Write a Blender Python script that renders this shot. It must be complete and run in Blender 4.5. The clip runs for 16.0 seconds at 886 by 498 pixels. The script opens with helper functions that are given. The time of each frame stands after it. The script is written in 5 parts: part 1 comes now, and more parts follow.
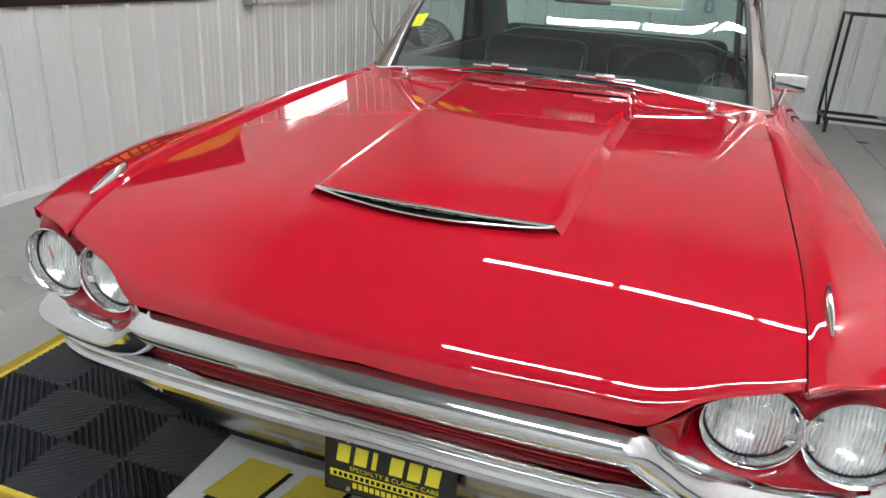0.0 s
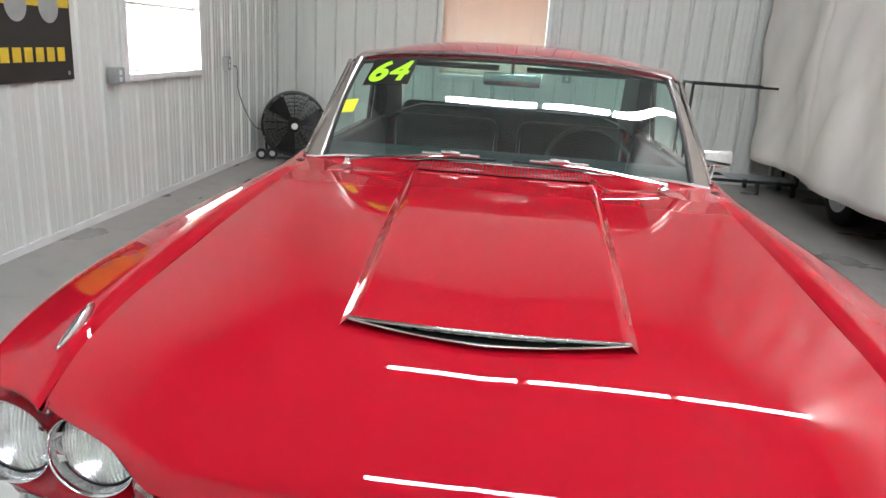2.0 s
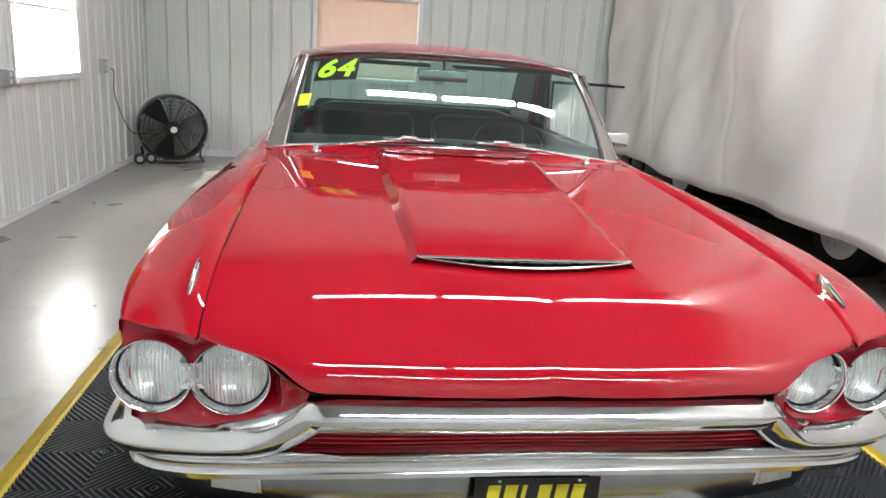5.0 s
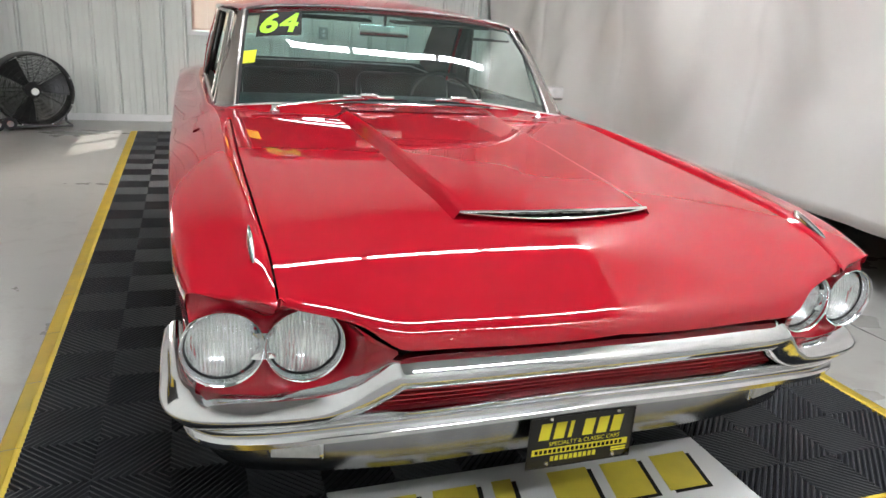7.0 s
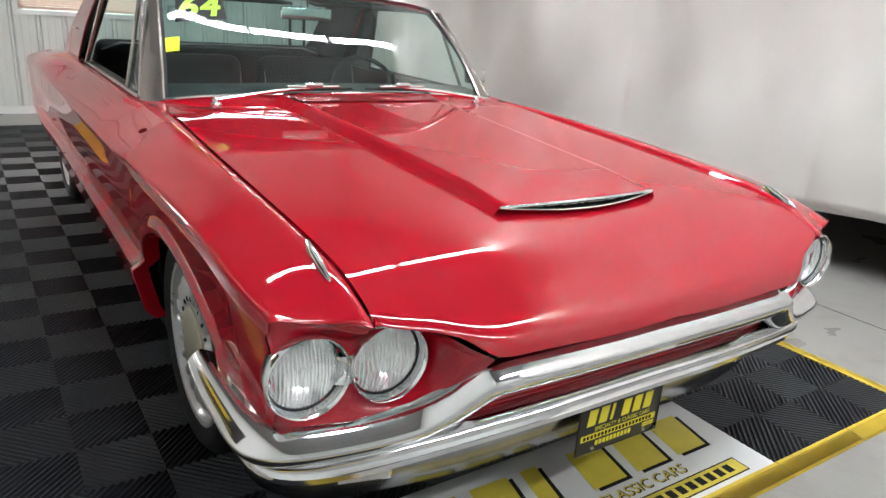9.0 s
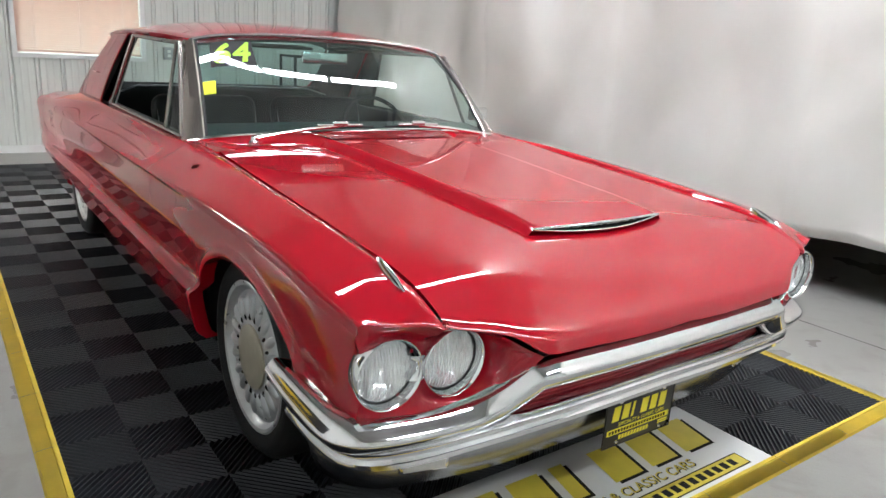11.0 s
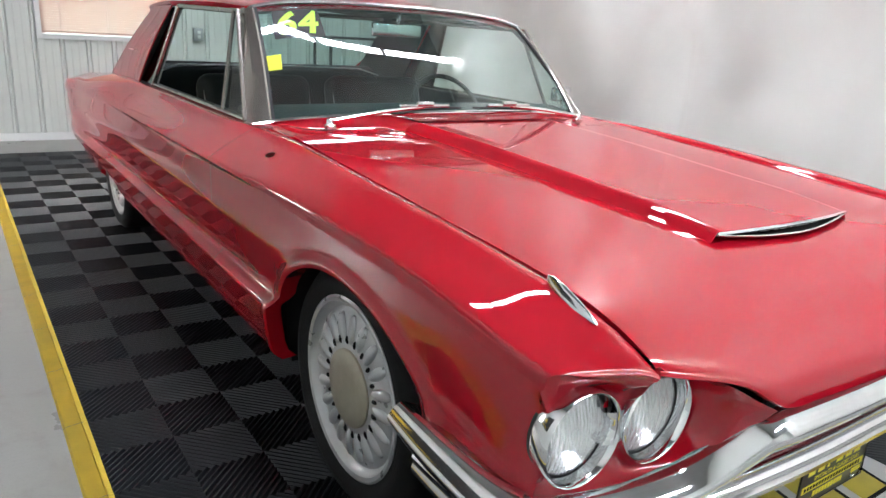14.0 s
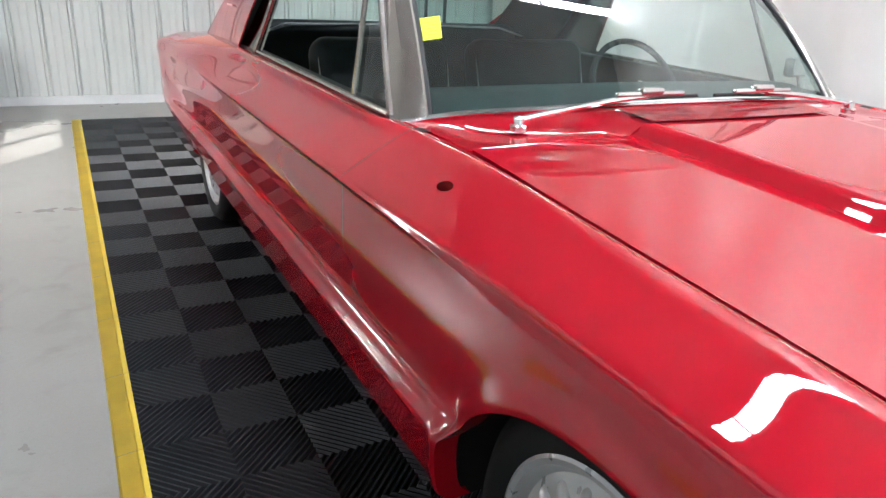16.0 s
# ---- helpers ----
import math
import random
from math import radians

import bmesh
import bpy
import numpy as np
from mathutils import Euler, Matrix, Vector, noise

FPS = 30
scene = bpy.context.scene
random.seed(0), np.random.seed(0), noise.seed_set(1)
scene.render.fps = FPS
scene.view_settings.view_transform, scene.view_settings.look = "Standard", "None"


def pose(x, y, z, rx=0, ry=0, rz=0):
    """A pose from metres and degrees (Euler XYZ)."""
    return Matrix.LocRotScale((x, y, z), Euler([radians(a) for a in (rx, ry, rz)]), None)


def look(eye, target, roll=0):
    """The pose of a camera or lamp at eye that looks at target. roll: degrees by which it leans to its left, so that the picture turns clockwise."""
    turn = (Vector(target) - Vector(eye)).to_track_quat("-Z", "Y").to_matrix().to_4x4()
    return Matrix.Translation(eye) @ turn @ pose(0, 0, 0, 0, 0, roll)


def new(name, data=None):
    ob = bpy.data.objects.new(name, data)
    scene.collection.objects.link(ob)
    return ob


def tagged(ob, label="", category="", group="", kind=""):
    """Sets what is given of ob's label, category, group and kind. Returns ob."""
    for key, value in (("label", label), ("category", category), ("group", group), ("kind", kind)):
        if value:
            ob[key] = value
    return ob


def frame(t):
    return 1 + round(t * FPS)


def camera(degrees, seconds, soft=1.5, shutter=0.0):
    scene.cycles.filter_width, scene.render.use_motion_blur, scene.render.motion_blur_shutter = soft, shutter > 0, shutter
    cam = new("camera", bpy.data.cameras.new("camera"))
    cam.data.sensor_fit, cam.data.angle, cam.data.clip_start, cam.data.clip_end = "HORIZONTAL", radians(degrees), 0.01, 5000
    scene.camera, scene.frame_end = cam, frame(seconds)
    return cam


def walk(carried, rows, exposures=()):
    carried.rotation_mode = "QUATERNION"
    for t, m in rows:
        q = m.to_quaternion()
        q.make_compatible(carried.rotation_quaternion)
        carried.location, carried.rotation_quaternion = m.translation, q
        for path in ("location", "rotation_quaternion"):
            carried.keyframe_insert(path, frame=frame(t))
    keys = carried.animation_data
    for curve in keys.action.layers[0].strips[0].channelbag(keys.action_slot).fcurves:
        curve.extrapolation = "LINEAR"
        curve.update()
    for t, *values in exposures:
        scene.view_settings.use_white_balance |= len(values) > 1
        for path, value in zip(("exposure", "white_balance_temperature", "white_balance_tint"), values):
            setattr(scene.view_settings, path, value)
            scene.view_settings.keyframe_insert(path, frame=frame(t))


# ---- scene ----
cam = camera(64.2, 16.0)
PATH = [
    (0, (0.438, -1.002, 1.278), (-0.121, 0.765, 0.526), 3.8),
    (0.5, (0.309, -1.055, 1.316), (-0.149, 0.757, 0.603), 3.6),
    (1, (0.193, -0.992, 1.323), (-0.153, 0.867, 0.672), 3.6),
    (1.5, (0.099, -0.92, 1.324), (-0.153, 0.973, 0.73), 3.7),
    (2, (-0.018, -0.9, 1.32), (-0.174, 1.012, 0.754), 3.8),
    (2.5, (-0.136, -0.953, 1.311), (-0.14, 0.969, 0.757), 3.9),
    (3, (-0.172, -1.077, 1.304), (-0.085, 0.847, 0.766), 3.8),
    (3.5, (-0.213, -1.2, 1.287), (-0.072, 0.725, 0.763), 3.9),
    (4, (-0.262, -1.268, 1.273), (-0.087, 0.656, 0.756), 3.9),
    (4.2, (-0.305, -1.294, 1.277), (-0.119, 0.629, 0.76), 3.9),
    (6.3, (-0.71, -1.244, 1.239), (-0.195, 0.602, 0.668), 4.0),
    (6.5, (-0.753, -1.237, 1.24), (-0.199, 0.594, 0.657), 4.1),
    (7, (-0.912, -1.216, 1.239), (-0.249, 0.569, 0.627), 4.1),
    (7.5, (-1.068, -1.154, 1.233), (-0.266, 0.565, 0.599), 4.4),
    (8, (-1.134, -1.032, 1.219), (-0.226, 0.624, 0.561), 4.4),
    (8.2, (-1.173, -1.003, 1.223), (-0.224, 0.626, 0.556), 4.3),
    (10.3, (-1.525, -0.914, 1.247), (-0.381, 0.622, 0.674), 4.2),
    (10.5, (-1.549, -0.934, 1.247), (-0.404, 0.606, 0.683), 4.0),
    (11, (-1.614, -1.03, 1.26), (-0.471, 0.518, 0.715), 3.8),
    (11.5, (-1.691, -1.069, 1.262), (-0.551, 0.485, 0.725), 3.8),
    (12, (-1.775, -1.023, 1.262), (-0.644, 0.536, 0.722), 3.7),
    (12.5, (-1.851, -0.943, 1.253), (-0.72, 0.615, 0.713), 3.8),
    (13, (-1.823, -0.825, 1.219), (-0.692, 0.732, 0.673), 3.6),
    (13.5, (-1.706, -0.679, 1.19), (-0.583, 0.879, 0.631), 3.5),
    (14, (-1.631, -0.52, 1.178), (-0.525, 1.041, 0.595), 3.5),
    (14.5, (-1.572, -0.307, 1.164), (-0.492, 1.263, 0.555), 3.6),
    (15, (-1.464, -0.111, 1.151), (-0.429, 1.479, 0.519), 3.8),
    (15.5, (-1.412, 0.122, 1.145), (-0.487, 1.763, 0.474), 3.8),
    (16, (-1.459, 0.349, 1.16), (-0.571, 1.991, 0.443), 3.2),
]
walk(cam, [(t, look(eye, target, roll)) for t, eye, target, roll in PATH], exposures=[(0.0, 0.72, 6400, 10), (3.5, 0.78, 6450, 10), (7.0, 0.80, 6500, 10), (11.0, 0.80, 6400, 10), (13.5, 0.88, 6250, 10), (16.0, 1.22, 6150, 10)])

# ---- light ----
world = bpy.data.worlds.new("sky")
world.use_nodes = True
scene.world = world
wn = world.node_tree.nodes
sky = wn.new("ShaderNodeTexSky")
sky.sky_type = "NISHITA"
sky.sun_disc = False
SUN_DIR = Vector((0.86, 1.01, -1.0)).normalized()
sky.sun_elevation = math.asin(-SUN_DIR.z)
sky.sun_rotation = math.atan2(-SUN_DIR.x, -SUN_DIR.y)
world.node_tree.links.new(sky.outputs[0], wn["Background"].inputs[0])
wn["Background"].inputs[1].default_value = 0.15

sun = new("sun", bpy.data.lights.new("sun", "SUN"))
sun.data.energy, sun.data.angle, sun.data.color = 5.0, radians(0.5), (1.0, 0.95, 0.88)
sun.matrix_world = look((-6, -4, 6), Vector((-6, -4, 6)) + SUN_DIR)

LAMP_WATTS = 21.5        # power of each strip light
TUBE_POWER = 14.0        # emission of the ceiling tubes
CEIL = 4.75              # height of the ceiling
CX = -0.025              # the car's middle line


# ---- materials ----
def nodes_of(name):
    m = bpy.data.materials.new(name)
    m.use_nodes = True
    nt = m.node_tree
    return m, nt, nt.nodes["Principled BSDF"]


def mat(name, color, rough=0.5, metal=0.0, coat=0.0, vary=0.15, scale=12.0, bump=0.0, bump_scale=120.0, rvary=0.08,
        spec=0.5, second=None, second_amount=0.5, second_scale=1.5, stretch=None):
    """A surface with two scales of colour variation, a varied gloss and fine relief."""
    m, nt, b = nodes_of(name)
    n, l = nt.nodes, nt.links
    tc = n.new("ShaderNodeTexCoord")
    src = tc.outputs["Object"]
    if stretch:
        mp = n.new("ShaderNodeMapping")
        mp.inputs["Scale"].default_value = stretch
        l.new(src, mp.inputs["Vector"])
        src = mp.outputs[0]
    a = n.new("ShaderNodeTexNoise")
    a.inputs["Scale"].default_value = scale
    a.inputs["Detail"].default_value = 6
    l.new(src, a.inputs["Vector"])
    c = n.new("ShaderNodeTexNoise")
    c.inputs["Scale"].default_value = second_scale
    c.inputs["Detail"].default_value = 4
    l.new(src, c.inputs["Vector"])
    ramp = n.new("ShaderNodeValToRGB")
    ramp.color_ramp.elements[0].position, ramp.color_ramp.elements[1].position = 0.3, 0.7
    lo = [x * (1 - vary) for x in color]
    hi = [min(1, x * (1 + vary)) for x in color]
    ramp.color_ramp.elements[0].color = (*lo, 1)
    ramp.color_ramp.elements[1].color = (*hi, 1)
    l.new(a.outputs["Fac"], ramp.inputs[0])
    mix = n.new("ShaderNodeMix")
    mix.data_type = "RGBA"
    l.new(ramp.outputs[0], mix.inputs["A"])
    mix.inputs["B"].default_value = (*(second or [x * 0.8 for x in color]), 1)
    r2 = n.new("ShaderNodeMapRange")
    r2.inputs["From Min"].default_value, r2.inputs["From Max"].default_value = 0.45, 0.75
    r2.inputs["To Max"].default_value = second_amount
    l.new(c.outputs["Fac"], r2.inputs["Value"])
    l.new(r2.outputs[0], mix.inputs["Factor"])
    l.new(mix.outputs["Result"], b.inputs["Base Color"])
    r3 = n.new("ShaderNodeMapRange")
    r3.inputs["To Min"].default_value, r3.inputs["To Max"].default_value = max(0, rough - rvary), min(1, rough + rvary)
    l.new(a.outputs["Fac"], r3.inputs["Value"])
    l.new(r3.outputs[0], b.inputs["Roughness"])
    b.inputs["Metallic"].default_value = metal
    b.inputs["Coat Weight"].default_value = coat
    b.inputs["Coat Roughness"].default_value = 0.03
    b.inputs["Specular IOR Level"].default_value = spec
    if bump:
        d = n.new("ShaderNodeTexNoise")
        d.inputs["Scale"].default_value = bump_scale
        d.inputs["Detail"].default_value = 5
        l.new(src, d.inputs["Vector"])
        bp = n.new("ShaderNodeBump")
        bp.inputs["Strength"].default_value = bump
        bp.inputs["Distance"].default_value = 0.01
        l.new(d.outputs["Fac"], bp.inputs["Height"])
        l.new(bp.outputs[0], b.inputs["Normal"])
    return m


def glow(name, color, strength):
    m, nt, b = nodes_of(name)
    b.inputs["Base Color"].default_value = (*color, 1)
    b.inputs["Emission Color"].default_value = (*color, 1)
    b.inputs["Emission Strength"].default_value = strength
    return m


def glass(name, tint, gloss=0.0, base=0.08, dust_haze=0.0):
    """Thin glass: a tinted see-through sheet with a mirror gloss that grows at grazing angles."""
    m, nt, b = nodes_of(name)
    n, l = nt.nodes, nt.links
    tr, gl = n.new("ShaderNodeBsdfTransparent"), n.new("ShaderNodeBsdfGlossy")
    tr.inputs[0].default_value = (*tint, 1)
    gl.inputs["Roughness"].default_value = gloss
    lw, mx = n.new("ShaderNodeLayerWeight"), n.new("ShaderNodeMixShader")
    pw, ma = n.new("ShaderNodeMath"), n.new("ShaderNodeMath")
    pw.operation, ma.operation = "POWER", "MULTIPLY_ADD"
    pw.inputs[1].default_value = 5.0
    ma.inputs[1].default_value, ma.inputs[2].default_value = 1.0 - base, base
    lw.inputs[0].default_value = 0.5
    l.new(lw.outputs["Facing"], pw.inputs[0])
    l.new(pw.outputs[0], ma.inputs[0])
    l.new(ma.outputs[0], mx.inputs[0])
    l.new(tr.outputs[0], mx.inputs[1])
    l.new(gl.outputs[0], mx.inputs[2])
    last = mx
    if dust_haze:
        # greenish film: dust, with the hazy reflected veil put into its colour
        df, dm = n.new("ShaderNodeBsdfDiffuse"), n.new("ShaderNodeMixShader")
        df.inputs[0].default_value = (0.50, 0.70, 0.65, 1)
        tc, ns, mp, mr = n.new("ShaderNodeTexCoord"), n.new("ShaderNodeTexNoise"), n.new("ShaderNodeMapping"), n.new("ShaderNodeMapRange")
        mp.inputs["Scale"].default_value = (1.0, 3.0, 6.0)
        ns.inputs["Scale"].default_value, ns.inputs["Detail"].default_value = 2.5, 6
        mr.inputs["From Min"].default_value, mr.inputs["From Max"].default_value = 0.3, 0.75
        mr.inputs["To Min"].default_value, mr.inputs["To Max"].default_value = 0.4 * dust_haze, 1.8 * dust_haze
        l.new(tc.outputs["Object"], mp.inputs["Vector"])
        l.new(mp.outputs[0], ns.inputs["Vector"])
        l.new(ns.outputs["Fac"], mr.inputs["Value"])
        l.new(mr.outputs[0], dm.inputs[0])
        l.new(mx.outputs[0], dm.inputs[1])
        l.new(df.outputs[0], dm.inputs[2])
        last = dm
    l.new(last.outputs[0], n["Material Output"].inputs["Surface"])
    return m


def lens_glass(name):
    """Moulded lamp glass: mostly clear, with a scattering share from its flutes."""
    m = glass(name, (0.96, 0.97, 0.97), 0.12)
    n, l = m.node_tree.nodes, m.node_tree.links
    df, mx = n.new("ShaderNodeBsdfDiffuse"), n.new("ShaderNodeMixShader")
    df.inputs[0].default_value = (0.92, 0.93, 0.93, 1)
    # bands of upright flutes scatter more than the clear glass between
    tc, wv, ns, mr = n.new("ShaderNodeTexCoord"), n.new("ShaderNodeTexWave"), n.new("ShaderNodeTexNoise"), n.new("ShaderNodeMapRange")
    mu = n.new("ShaderNodeMath")
    mu.operation = "MULTIPLY"
    wv.bands_direction = "X"
    wv.inputs["Scale"].default_value, wv.inputs["Distortion"].default_value, wv.inputs["Detail"].default_value = 42.0, 2.5, 2.0
    ns.inputs["Scale"].default_value, ns.inputs["Detail"].default_value = 38.0, 3.0
    l.new(tc.outputs["Object"], wv.inputs["Vector"])
    l.new(tc.outputs["Object"], ns.inputs["Vector"])
    l.new(wv.outputs["Fac"], mu.inputs[0])
    l.new(ns.outputs["Fac"], mu.inputs[1])
    mr.inputs["From Min"].default_value, mr.inputs["From Max"].default_value = 0.05, 0.55
    mr.inputs["To Min"].default_value, mr.inputs["To Max"].default_value = 0.10, 0.40
    l.new(mu.outputs[0], mr.inputs["Value"])
    l.new(mr.outputs[0], mx.inputs[0])
    old = n["Material Output"].inputs["Surface"].links[0].from_socket
    l.new(old, mx.inputs[1])
    l.new(df.outputs[0], mx.inputs[2])
    l.new(mx.outputs[0], n["Material Output"].inputs["Surface"])
    return m


M_PAINT = mat("red_car_paint", (0.395, 0.004, 0.015), 0.6, coat=1.0, vary=0.02, scale=3, rvary=0.02, spec=0.0, second=(0.37, 0.004, 0.0145), second_amount=0.3)
M_PAINT.node_tree.nodes["Principled BSDF"].inputs["Coat IOR"].default_value = 1.64
M_PAINT.node_tree.nodes["Principled BSDF"].inputs["Coat Roughness"].default_value = 0.045
M_PAINT.node_tree.nodes["Principled BSDF"].inputs["Coat Roughness"].default_value = 0.012
M_GRILLERED = mat("red_grille_paint", (0.36, 0.005, 0.015), 0.35, coat=0.8, vary=0.1)
M_CHROME = mat("chrome", (0.78, 0.78, 0.79), 0.09, metal=1.0, vary=0.03, rvary=0.05, scale=30, second=(0.68, 0.68, 0.70), second_amount=0.4, second_scale=5)
M_OLDCHROME = mat("worn_chrome", (0.40, 0.375, 0.35), 0.28, metal=1.0, vary=0.15, rvary=0.1, scale=40)
M_PILLAR = mat("brushed_pillar_metal", (0.36, 0.33, 0.305), 0.26, metal=0.9, vary=0.05, rvary=0.04, scale=6)
M_VALANCE = mat("dull_chrome_pan", (0.36, 0.36, 0.36), 0.22, metal=1.0, vary=0.1, scale=14)
M_BLACK = mat("black_rubber", (0.012, 0.012, 0.013), 0.6, bump=0.2, bump_scale=200)
M_TYRE = mat("tyre_rubber", (0.007, 0.007, 0.008), 0.7, spec=0.25, bump=0.3, bump_scale=300, vary=0.3)
# near-black: stands in for shade in gaps and recesses; also joints and fills
M_DARK = mat("shade_and_dark_fill", (0.006, 0.006, 0.006), 0.9)
M_WHEEL = mat("silver_wheel_paint", (0.46, 0.47, 0.48), 0.30, metal=0.45, vary=0.06, scale=30)
M_CAP = mat("champagne_wheel_cap", (0.40, 0.37, 0.29), 0.42, metal=0.4, vary=0.08, scale=40)
M_WINDSHIELD = glass("windshield_glass", (0.62, 0.82, 0.78), 0.025, 0.17, 0.013)
M_REARGLASS = glass("rear_window_glass", (0.80, 0.93, 0.90), 0.02, 0.06)
M_QUARTER = glass("quarter_glass", (0.10, 0.11, 0.105))
M_SIDEGLASS = glass("side_glass", (0.84, 0.94, 0.91))
M_LENS = lens_glass("lamp_lens")
M_REFLECTOR = mat("silvered_bowl", (0.95, 0.955, 0.95), 0.20, metal=1.0, vary=0.05, scale=90, rvary=0.08, second=(0.70, 0.70, 0.70), second_amount=0.4, second_scale=40)
M_VINYL = mat("black_vinyl", (0.006, 0.011, 0.011), 0.45, spec=0.25, vary=0.2)
M_DASH = mat("dark_teal_dash_vinyl", (0.014, 0.026, 0.026), 0.5, spec=0.3, vary=0.2)
M_PIPING = mat("pale_piping", (0.30, 0.32, 0.32), 0.5)
M_HEADLINER = mat("dark_brown_headliner", (0.04, 0.028, 0.02), 0.8)
M_WALL = mat("painted_steel_wall", (0.65, 0.665, 0.63), 0.33, vary=0.02, scale=3, second=(0.60, 0.62, 0.585), second_amount=0.2, second_scale=0.5, spec=0.5)
M_TRIM = mat("white_trim", (0.76, 0.76, 0.75), 0.4, vary=0.04)
M_CEIL = mat("ceiling_panel", (0.30, 0.30, 0.30), 0.45, vary=0.05, scale=2)
M_CLOTH = mat("cream_canvas", (0.80, 0.775, 0.735), 0.85, vary=0.05, scale=1.2, second=(0.72, 0.69, 0.64), second_amount=0.5, second_scale=0.8, bump=0.25, bump_scale=6, spec=0.15)
M_MAT = mat("dark_grey_mat_plastic", (0.012, 0.014, 0.018), 0.38, vary=0.25, scale=5, bump=0.1, bump_scale=150, second=(0.022, 0.023, 0.026), second_amount=0.4)
M_YELLOW = mat("yellow_mat_edge", (0.72, 0.52, 0.05), 0.5, vary=0.1, scale=9, second=(0.55, 0.40, 0.06), second_amount=0.5, second_scale=4, bump=0.08)
M_SIGN = mat("white_sign_sheet", (0.70, 0.70, 0.69), 0.35, vary=0.03, scale=4, second=(0.6, 0.6, 0.58), second_amount=0.4)
M_SIGNYEL = mat("sign_yellow", (0.62, 0.50, 0.06), 0.4, vary=0.08)
M_SIGNBLK = mat("sign_black", (0.008, 0.008, 0.007), 0.7, spec=0.2)
M_LIME = mat("fluorescent_yellow_sticker", (0.42, 0.85, 0.005), 0.5, vary=0.03, coat=1.0)
M_DECALBLK = mat("black_sticker_film", (0.008, 0.008, 0.007), 0.5, spec=0.2, coat=1.0)
M_PLATE = mat("black_plate", (0.012, 0.011, 0.009), 0.3, vary=0.1)
M_PLATEYEL = mat("plate_yellow", (0.85, 0.74, 0.04), 0.4, vary=0.03)
M_WHITE = mat("white_plastic", (0.75, 0.75, 0.74), 0.4, vary=0.03)
M_BLIND = mat("pink_beige_blind_slat", (0.70, 0.50, 0.42), 0.5, vary=0.05)
M_BLINDW = mat("white_blind_slat", (0.80, 0.78, 0.76), 0.5, vary=0.03)
M_GREYBOX = mat("grey_box_metal", (0.38, 0.40, 0.40), 0.45, metal=0.3, vary=0.1)
M_FAN = mat("black_fan_metal", (0.012, 0.012, 0.012), 0.4, vary=0.2)
M_STEELBLK = mat("black_painted_steel", (0.012, 0.012, 0.012), 0.4, vary=0.2)
M_TUBE = glow("fluorescent_tube", (0.97, 1.0, 0.98), TUBE_POWER)
M_FIXTURE = mat("white_fixture", (0.8, 0.8, 0.8), 0.4, vary=0.03)
M_DAYPANE = glow("bright_daylight", (1.0, 0.98, 0.95), 2.3)
M_BANNER = mat("black_banner_vinyl", (0.012, 0.011, 0.010), 0.35, vary=0.2)
M_BANNERYEL = mat("banner_yellow_print", (0.70, 0.48, 0.03), 0.4, vary=0.15)


def concrete():
    m = mat("concrete_floor", (0.305, 0.297, 0.275), 0.30, vary=0.07, scale=1.3, second=(0.235, 0.220, 0.19), second_amount=0.4,
            second_scale=0.7, bump=0.06, bump_scale=60, rvary=0.12)
    n, l = m.node_tree.nodes, m.node_tree.links
    b = n["Principled BSDF"]
    tc = n.new("ShaderNodeTexCoord")
    # cloudy trowel marks, small dark stains and fine grit
    for size, detail, lo, hi, share, tone in ((5.5, 12, 0.50, 0.74, 0.42, (0.185, 0.165, 0.14, 1)), (1.7, 8, 0.56, 0.74, 0.42, (0.25, 0.24, 0.225, 1)), (170.0, 3, 0.52, 0.70, 0.22, (0.22, 0.21, 0.20, 1))):
        st = n.new("ShaderNodeTexNoise")
        st.inputs["Scale"].default_value, st.inputs["Detail"].default_value = size, detail
        st.inputs["Distortion"].default_value = 0.6
        l.new(tc.outputs["Object"], st.inputs["Vector"])
        mr = n.new("ShaderNodeMapRange")
        mr.interpolation_type = "SMOOTHSTEP"
        mr.inputs["From Min"].default_value, mr.inputs["From Max"].default_value = lo, hi
        mr.inputs["To Max"].default_value = share
        l.new(st.outputs["Fac"], mr.inputs["Value"])
        mx = n.new("ShaderNodeMix")
        mx.data_type = "RGBA"
        l.new(b.inputs["Base Color"].links[0].from_socket, mx.inputs["A"])
        mx.inputs["B"].default_value = tone
        l.new(mr.outputs[0], mx.inputs["Factor"])
        l.new(mx.outputs["Result"], b.inputs["Base Color"])
    return m


M_FLOOR = concrete()


# ---- mesh helpers ----
def link_mesh(name, bm, material, parent=None, label="", smooth=True, sharp=40):
    me = bpy.data.meshes.new(name)
    bm.normal_update()
    bm.to_mesh(me)
    bm.free()
    mats = material if isinstance(material, (list, tuple)) else [material]
    for mm in mats:
        me.materials.append(mm)
    if smooth:
        me.shade_smooth()
        me.set_sharp_from_angle(angle=radians(sharp))
    ob = new(name, me)
    if parent is not None:
        ob.parent = parent
        ob.matrix_parent_inverse = parent.matrix_world.inverted() if parent.type == "EMPTY" else Matrix.Identity(4)
    if label:
        ob["label"] = label
    return ob


def part(name, bm, material, parent, label="", smooth=True, sharp=40):
    return link_mesh(name, bm, material, parent, label, smooth, sharp)


def empty(name, x=0, y=0, z=0, label="", category="", group="", kind=""):
    e = new(name)
    e.empty_display_size = 0.1
    e.location = (x, y, z)
    bpy.context.view_layer.update()
    return tagged(e, label, category, group, kind)


